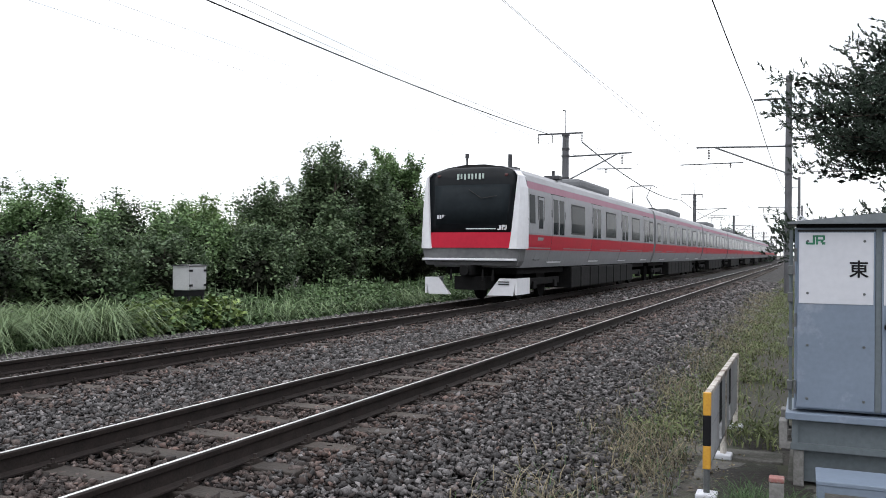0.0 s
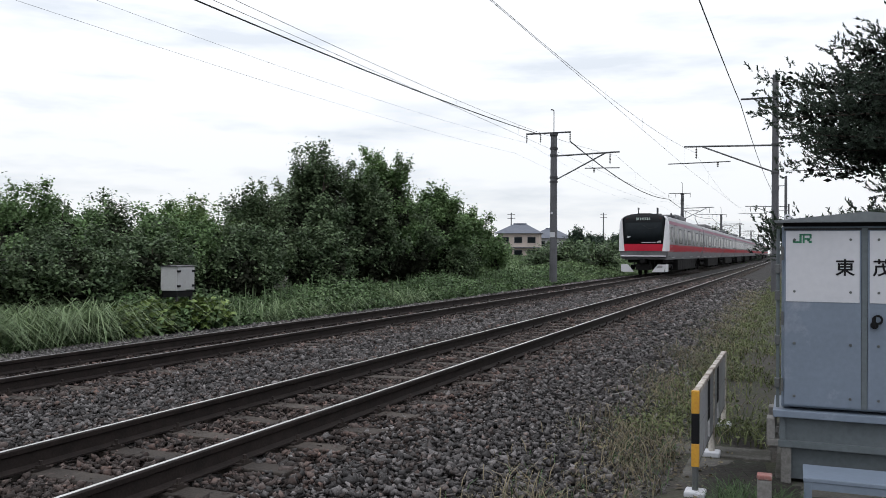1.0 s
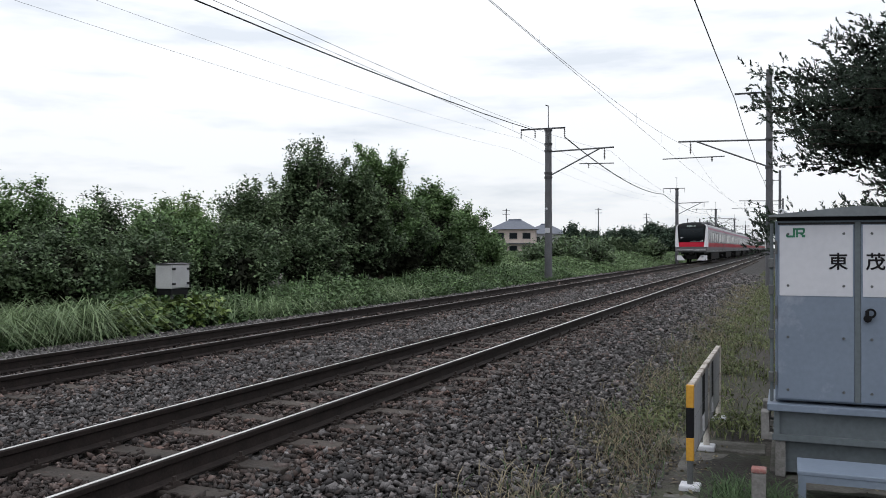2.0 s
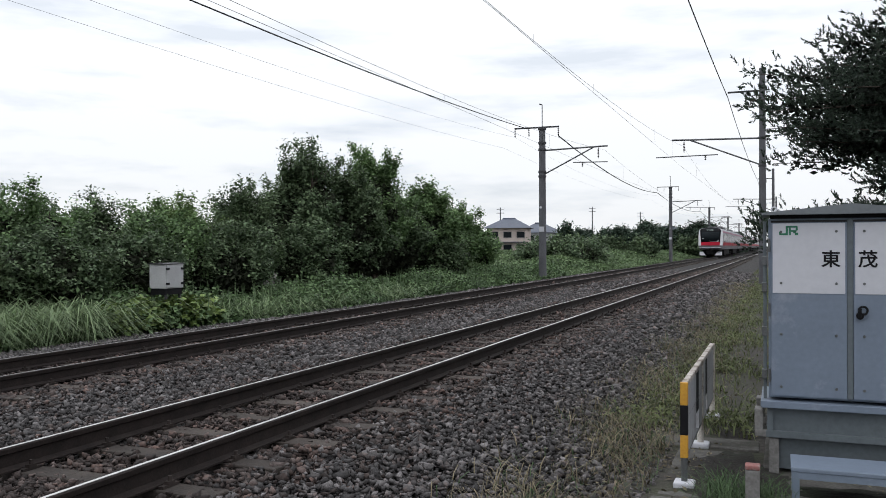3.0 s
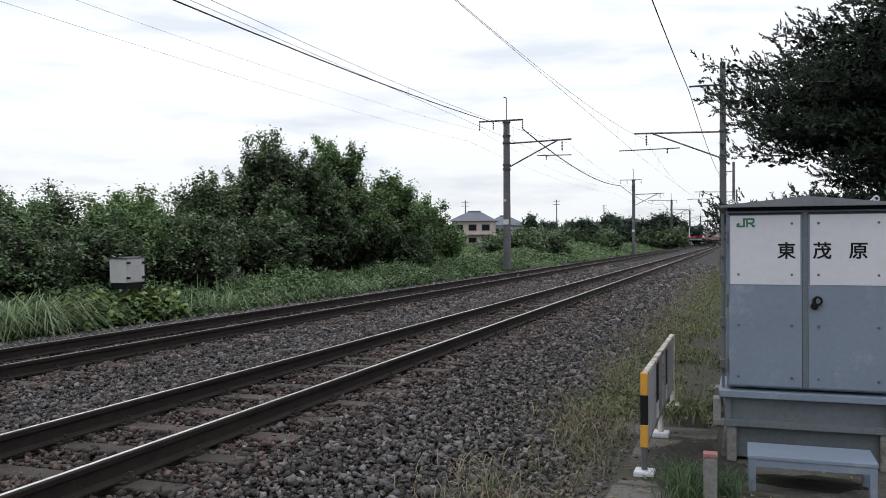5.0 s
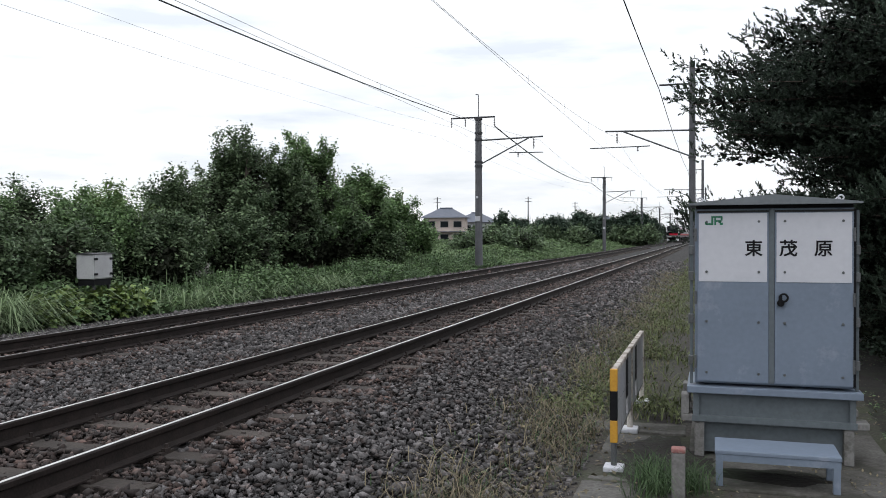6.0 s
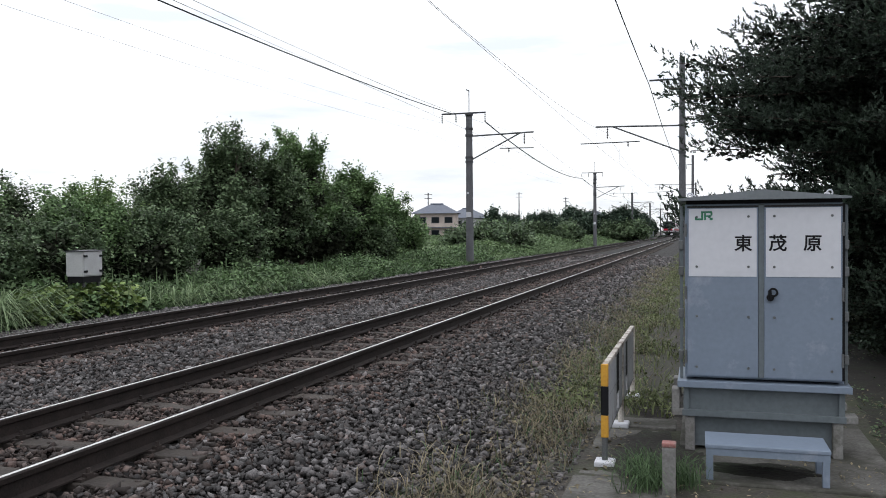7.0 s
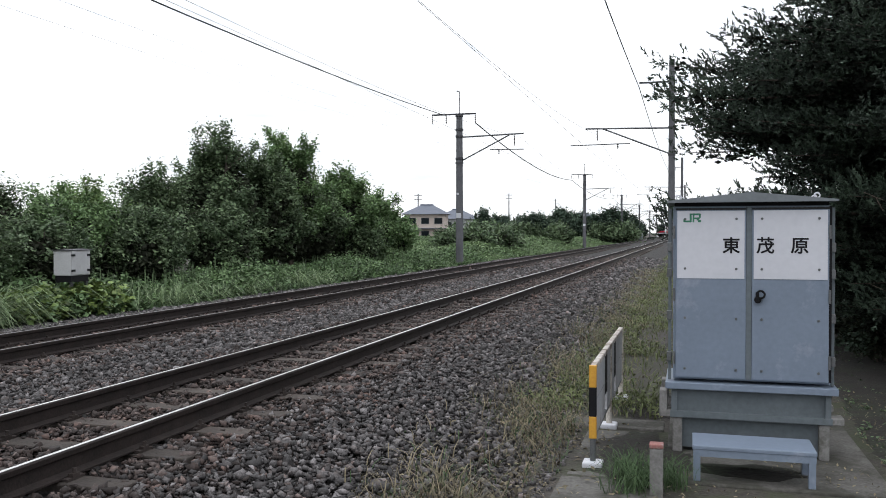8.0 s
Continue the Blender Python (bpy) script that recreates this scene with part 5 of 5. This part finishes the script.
    p = np.stack([c[i, 0] + rng.normal(size=n) * 0.07, c[i, 1] + rng.normal(size=n) * 0.07, np.full(n, -0.42)], 1)
    stuff("grass_tuft", blades(rng, p, 0.19, 0.0032, 1.3), M["grass"], "fresh green grass tuft round the stake", "grass")
    n = 2600
    y = 2.8 + 34 * rng.random(n) ** 1.5
    x = 2.95 + rng.normal(size=n) * 0.35
    keep = (x > 1.9) & (x < 3.9)
    p = np.stack([x, y, np.interp(x, [1.2, 1.75, 2.95], [-0.185, -0.235, -0.42]) + 0.03 * rng.random(n)], 1)[keep]
    stuff("leaf_litter", leaves(rng, p, 0.055, 1.2, 0.5), M["dry"], "dead brown leaves and stalks on the shoulder", "leaf litter")
    n = 5200
    x, y = 5.3 + 5 * rng.random(n), 3.2 + 9 * rng.random(n) ** 1.3
    keep = ~((x < 5.5) & (y > 4.1) & (y < 6.7))
    p = np.stack([x, y, np.full(n, -0.392) + 0.03 * rng.random(n)], 1)[keep]
    stuff("leaf_litter", leaves(rng, p, 0.035, 1.5, 0.4), M["dry"], "fallen needles and twigs on shaded soil", "leaf litter")
    k = 650
    cx, cy = 5.5 + 4 * rng.random(k), 4 + 8 * rng.random(k)
    pts, nor = domes(rng, np.stack([cx, cy, np.full(k, -0.42)], 1), rng.uniform(0.03, 0.09, k), 14)
    stuff("shade_weeds", leaves(rng, pts, 0.035, 0.9, 0.6, normals=nor), M["leaf2"], "small dark weeds on shaded soil", "weeds")
    x, y = rng.uniform(3.0, 4.05, 4200), 2.4 + 9 * rng.random(4200) ** 1.3
    keep = x < 3.28
    x, y = x[keep], y[keep]
    n = len(x)
    pts = np.stack([x, y, np.full(n, -0.415)], 1)
    v = ((ICO[None] + rng.uniform(-0.25, 0.25, (n, 8, 3))) * rng.uniform(0.012, 0.034, (n, 1, 1)) + pts[:, None]).reshape(-1, 3)
    f = ((np.arange(n) * 8)[:, None, None] + ICO_F[None]).reshape(-1, 3)
    stuff("path_grit", (v, f), M["stone"], "scattered small stones on the trodden soil path", "gravel")
    n = 1500
    x, y = rng.uniform(3.0, 5.4, n), 3.0 + 3.4 * rng.random(n)
    keep = (np.sin(x * 5 + y * 3) + 0.6 * np.sin(y * 7) > 0.1)
    p = np.stack([x, y, np.full(n, SLAB + 0.006)], 1)[keep]
    stuff("leaf_litter", leaves(rng, p, 0.028, 2.5, 0.5), M["dry"], "small dead leaves on worn paving", "leaf litter")


def conifer(X, Y, H, reach, count, seed, label, shoots=26, low_limbs=()):
    """Trunk, limbs that rise and then level out, flat twigs along them, and a brush of needles on every shoot."""
    rng = np.random.default_rng(seed)
    t = thing("conifer", X, Y, -0.42, label, "tree", "conifers")
    bm = bmesh.new()
    cyl(bm, (0, 0, -0.2), (0.1, 0, H * 0.5), 0.3, 0.2, 14)
    cyl(bm, (0.1, 0, H * 0.5), (0.1, 0.1, H), 0.2, 0.04, 12)
    part("trunk", bm, M["bark"], t)
    outline = ([0.0, 0.9, 1.9, 2.35, 2.55, 2.95, 3.15, 3.6, 4.2, 4.6, 5.0, 6.2, H], [0.62, 0.68, 0.74, 0.72, 0.76, 0.87, 0.87, 0.93, 0.82, 0.68, 0.55, 0.4, 0.06])
    plan = []
    for k in range(count):
        z = H * (0.09 + 0.89 * (k / (count - 1))) + rng.normal() * 0.08
        ln = reach * float(np.interp(z, *outline))
        plan.append((z, k * 2.399 + rng.normal() * 0.3, ln * rng.uniform(0.84, 1.0)))
    for z, a, ln in low_limbs:
        plan.append((z, radians(a), ln))
    base, axis, shade = [], [], []
    for z, a, ln in plan:
        d = Vector((math.cos(a), math.sin(a), 0))
        lift = rng.uniform(-0.05, 0.1) * ln
        p0 = Vector((0, 0, z - 0.10 * ln - lift * 0.5))
        p1 = Vector((0, 0, z)) + d * ln * 0.55
        p2 = Vector((0, 0, z + lift * 0.6)) + d * ln
        limb = bmesh.new()
        cyl(limb, p0, p1, 0.04, 0.016, 5)
        cyl(limb, p1, p2, 0.016, 0.004, 5)
        sidev = Vector((-d.y, d.x, 0))
        for j in range(int((46 if z > 6.4 else 90) * ln)):
            u = rng.uniform(0.15, 0.95)
            q = p0.lerp(p1, u / 0.55) if u < 0.55 else p1.lerp(p2, (u - 0.55) / 0.45)
            shade.append((q + sidev * rng.normal() * (0.05 + 0.3 * (1 - u)) + Vector((0, 0, rng.normal() * 0.05 - 0.03)))[:])
        away = d.x * 0.5 + d.y * 0.87 > 0.5 or z > 6.4
        m = 5 if away else shoots
        for j in range(m):
            u = 0.42 + 0.58 * (j + rng.random()) / m
            q = p0.lerp(p1, u / 0.55) if u < 0.55 else p1.lerp(p2, (u - 0.55) / 0.45)
            for s in (-1, 1):
                tl = (ln * 0.2 * (1.06 - u) + 0.12) * rng.uniform(0.6, 1.3)
                e = q + (sidev * s * rng.uniform(0.5, 1.0) + d * 0.8).normalized() * tl + Vector((0, 0, rng.normal() * 0.09 + 0.1 * tl))
                way = (e - q).normalized()
                k = max(2, int(tl / 0.06))
                for w in range(k):
                    r = q.lerp(e, (w + 1 - 0.4 * rng.random()) / k) + Vector((0, 0, rng.normal() * 0.05))
                    turn = way + sidev * rng.normal() * 0.55 + d * rng.normal() * 0.35 + Vector((0, 0, 0.28 + abs(rng.normal()) * 0.3))
                    base.append(r[:])
                    axis.append(turn.normalized()[:])
        part("limb", limb, M["bark"], t)
    b, ax = np.array(base), np.array(axis)
    n, nb = len(b), 12
    ls = rng.uniform(0.07, 0.17, n)
    g = np.cross(ax, rng.normal(size=(n, 3)))
    g /= np.linalg.norm(g, axis=1)[:, None]
    hgt = np.cross(ax, g)
    ang = rng.uniform(0, 6.28, (n, nb))
    rad = np.cos(ang)[..., None] * g[:, None] + np.sin(ang)[..., None] * hgt[:, None]
    foot = b[:, None] + ax[:, None] * (ls[:, None] * np.linspace(0.0, 0.95, nb)[None])[..., None]
    nd = rad * 0.75 + ax[:, None] * 0.85
    tip = foot + nd * rng.uniform(0.03, 0.052, (n, nb, 1))
    wd = np.cross(nd, rad + 0.4 * rng.normal(size=rad.shape))
    wd *= 0.0115 / (np.linalg.norm(wd, axis=2)[..., None] + 1e-9)
    v = np.stack([foot - wd, foot + wd, tip], 2).reshape(-1, 3)
    # thick spray inside the crown, its colour darkened in place of shade
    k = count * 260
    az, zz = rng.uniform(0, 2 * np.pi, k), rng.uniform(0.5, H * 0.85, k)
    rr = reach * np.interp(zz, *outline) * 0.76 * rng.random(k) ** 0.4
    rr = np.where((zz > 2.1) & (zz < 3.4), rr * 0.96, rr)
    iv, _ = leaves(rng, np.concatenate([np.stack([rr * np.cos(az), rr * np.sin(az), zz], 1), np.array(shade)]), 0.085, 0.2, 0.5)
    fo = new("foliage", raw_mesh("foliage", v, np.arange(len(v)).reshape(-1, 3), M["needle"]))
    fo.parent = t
    fo = new("inner_foliage", raw_mesh("inner_foliage", iv, np.arange(len(iv)).reshape(-1, 4), M["needle_shade"]))
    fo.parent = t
    # bare dead twigs low in the shade
    for k in range(22):
        a, z = rng.uniform(3.3, 5.0), rng.uniform(0.9, 3.0)
        r0 = reach * rng.uniform(0.3, 0.5)
        d = Vector((math.cos(a), math.sin(a), rng.uniform(-0.12, 0.2)))
        p0 = Vector((0, 0, z)) + d * r0
        p1 = p0 + d * rng.uniform(0.5, 1.1) + Vector((rng.normal() * 0.15, 0, rng.normal() * 0.15))
        bm = bmesh.new()
        cyl(bm, Vector((0, 0, z)), p0, 0.018, 0.011, 5)
        cyl(bm, p0, p1, 0.011, 0.004, 5)
        for j in range(3):
            q = p0.lerp(p1, 0.2 + 0.3 * j)
            cyl(bm, q, q + Vector((rng.normal() * 0.2, rng.normal() * 0.2, rng.normal() * 0.16)), 0.005, 0.002, 4)
        part("dead_twig", bm, M["deadwood"], t, "bare pale dead twig")
    return t


# lower and spreading limbs over the path: height, bearing, length
PATH_BOUGHS = [(1.86, 184, 4.66), (1.9, 190, 4.31), (1.85, 196, 4.56), (1.92, 203, 4.11), (1.9, 210, 4.31), (2.8, 178, 4.31), (2.9, 186, 4.01), (3.0, 172, 4.01), (3.15, 183, 4.11), (3.35, 178, 4.41), (3.5, 175, 4.66), (3.58, 187, 4.61), (3.72, 182, 4.61), (3.9, 178, 3.98), (4.05, 186, 3.78), (4.2, 181, 3.63), (1.82, 181, 4.6), (1.9, 187, 4.5), (1.84, 193, 4.6), (1.95, 199, 4.3), (3.25, 170, 4.3), (3.42, 192, 4.5), (3.0, 195, 4.2)]


def build_conifers():
    conifer(8.35, 10.2, 7.9, 4.7, 400, 77, "large dark evergreen conifer with layered spreading branches", 24, PATH_BOUGHS)
    # two more conifers, added as a dark backdrop that blocks the sky
    conifer(12.5, 15.5, 9.0, 5.0, 80, 78, "dark evergreen conifer added as a backdrop behind a larger one", 7)
    conifer(12.2, 8.0, 8.5, 4.6, 80, 79, "dark evergreen conifer added as a backdrop behind a larger one", 7)
    # conifer needle colour used on these shrubs to darken them as deep shade
    for k, (x, y, r, h) in enumerate(((6.5, 10.3, 0.9, 1.35), (7.7, 9.7, 1.0, 1.4), (6.1, 12.2, 1.0, 1.6), (7.3, 11.8, 1.2, 1.7))):
        shrub("shrub", x, y, -0.42, r, r, h, 520 + k, 5000, 0.07, "needle", "low growth under the conifers, deep shade put into its dark colour", group="undergrowth shrubs", rc=0.22)
    for k, (x, y, r, h) in enumerate(((7.4, 13.5, 1.9, 2.6), (9.6, 11.0, 2.0, 2.4), (7.0, 17.5, 1.8, 2.2), (10.6, 14.5, 2.2, 3.0))):
        shrub("shrub", x, y, -0.42, r, r, h, 500 + k, 4500, 0.12, "leaf2", "dark undergrowth bush in the shade of conifers", group="undergrowth shrubs")


def build_far():
    # distant trees in a broken row
    rng = np.random.default_rng(5)
    protos = []
    for k, (h, w, m) in enumerate(((3.6, 3.4, "farleaf"), (4.7, 2.6, "farleaf"), (2.8, 3.8, "leaf2"), (5.6, 1.4, "farleaf"))):
        protos.append(shrub("tree", -52 - 5 * k, 190, -0.3, w, w, h, 300 + k, 2000, 0.4, m, "distant dark green tree, behind the field and in an unseen added row", group="distant trees", stems=2, rc=0.55))
    for k in range(190):
        y = rng.uniform(135, 270)
        lat = rng.uniform(0.03, 0.36) if k < 180 else rng.uniform(0.36, 0.6)
        x = 4 - lat * y - 6
        if -62 < x < -30 and y < 178:
            continue
        c = copy_thing(protos[int(rng.integers(0, 4))], pose(x, y, -0.4, 0, 0, rng.uniform(0, 360)))
    # unseen tree row right of the line, added to darken the train's reflections
    for k in range(18):
        copy_thing(protos[k % 3], pose(10.5 + 5 * rng.random() + k * 0.12, 22 + k * 13, -0.4, 0, 0, 40 * k))
    # dark mound of vines in the field
    shrub("shrub", -11.5, 62, -0.3, 4.5, 5.0, 2.3, 401, 4200, 0.26, "leaf2", "dark vine-covered mound in the field", group="field shrubs")
    shrub("shrub", -9.6, 92, -0.3, 1.8, 2.4, 2.6, 402, 1800, 0.26, "leaf2", "green shrub beside a line pole", group="field shrubs")
    shrub("shrub", -38, 118, -0.3, 5, 4.0, 3.3, 403, 2500, 0.32, "leaf2", "dark clipped shrub beside the house", group="field shrubs")


def build_house(x, y, w, d, rot, wall_h, roof_h, wallmat, label):
    h = thing("house", x, y, -0.4, label, "house", "distant houses")
    h.matrix_basis = pose(x, y, -0.4, 0, 0, rot)
    bm = bmesh.new()
    box(bm, -w / 2, w / 2, -d / 2, d / 2, 0, wall_h)
    part("wall", bm, M[wallmat], h)
    bm = bmesh.new()
    o = 0.7
    e = [bm.verts.new(p) for p in ((-w / 2 - o, -d / 2 - o, wall_h - 0.1), (w / 2 + o, -d / 2 - o, wall_h - 0.1), (w / 2 + o, d / 2 + o, wall_h - 0.1), (-w / 2 - o, d / 2 + o, wall_h - 0.1))]
    r = [bm.verts.new((-w * 0.16, 0, wall_h + roof_h)), bm.verts.new((w * 0.16, 0, wall_h + roof_h))]
    for q in ((e[0], e[1], r[1], r[0]), (e[2], e[3], r[0], r[1]), (e[1], e[2], r[1]), (e[3], e[0], r[0]), (e[3], e[2], e[1], e[0])):
        bm.faces.new(q)
    rf = part("roof", bm, M["tile"], h, "blue-grey tiled hip roof")
    bm = bmesh.new()
    cyl(bm, r0 := (-w * 0.16, 0, wall_h + roof_h + 0.05), (w * 0.16, 0, wall_h + roof_h + 0.05), 0.14, n=8)
    part("ridge", bm, M["tile"], rf)
    for k in range(3):
        for z in (1.0, wall_h - 1.9):
            bm = bmesh.new()
            cx = -w * 0.32 + k * w * 0.32
            box(bm, cx - 0.75, cx + 0.75, -d / 2 - 0.06, -d / 2 - 0.005, z, z + 1.15)
            wf = part("window", bm, M["steel"], h)
            bm = bmesh.new()
            box(bm, cx - 0.66, cx + 0.66, -d / 2 - 0.075, -d / 2 - 0.061, z + 0.08, z + 1.07)
            part("pane", bm, M["glass"], wf)
    bm = bmesh.new()
    prism(bm, [(-w / 2 - 0.3, wall_h * 0.48), (w / 2 + 0.3, wall_h * 0.48), (w / 2 + 0.3, wall_h * 0.48 + 0.12), (-w / 2 - 0.3, wall_h * 0.48 + 0.12)], -d / 2 - 0.9, -d / 2 - 0.004)
    part("porch_roof", bm, M["tile"], h)
    return h


build_hedge()
build_verge()
build_conifers()
build_far()
build_house(-43.5, 152, 7.6, 7, 12, 5.3, 1.7, "housewall", "two-storey beige house with a blue-grey hip roof")
build_house(-45.3, 180, 6.5, 7, -14, 4.9, 2.0, "cream", "pale house with a dark roof behind trees")
build_house(-22, 215, 9, 7, 20, 4.6, 2.0, "cream", "distant low house with a grey roof")


def motions():
    walk(TRAIN, [(t, pose(TRAIN_X, TAIL_0 + SPEED * t, 0)) for t in (0, 2, 4, 6, 8)])


motions()
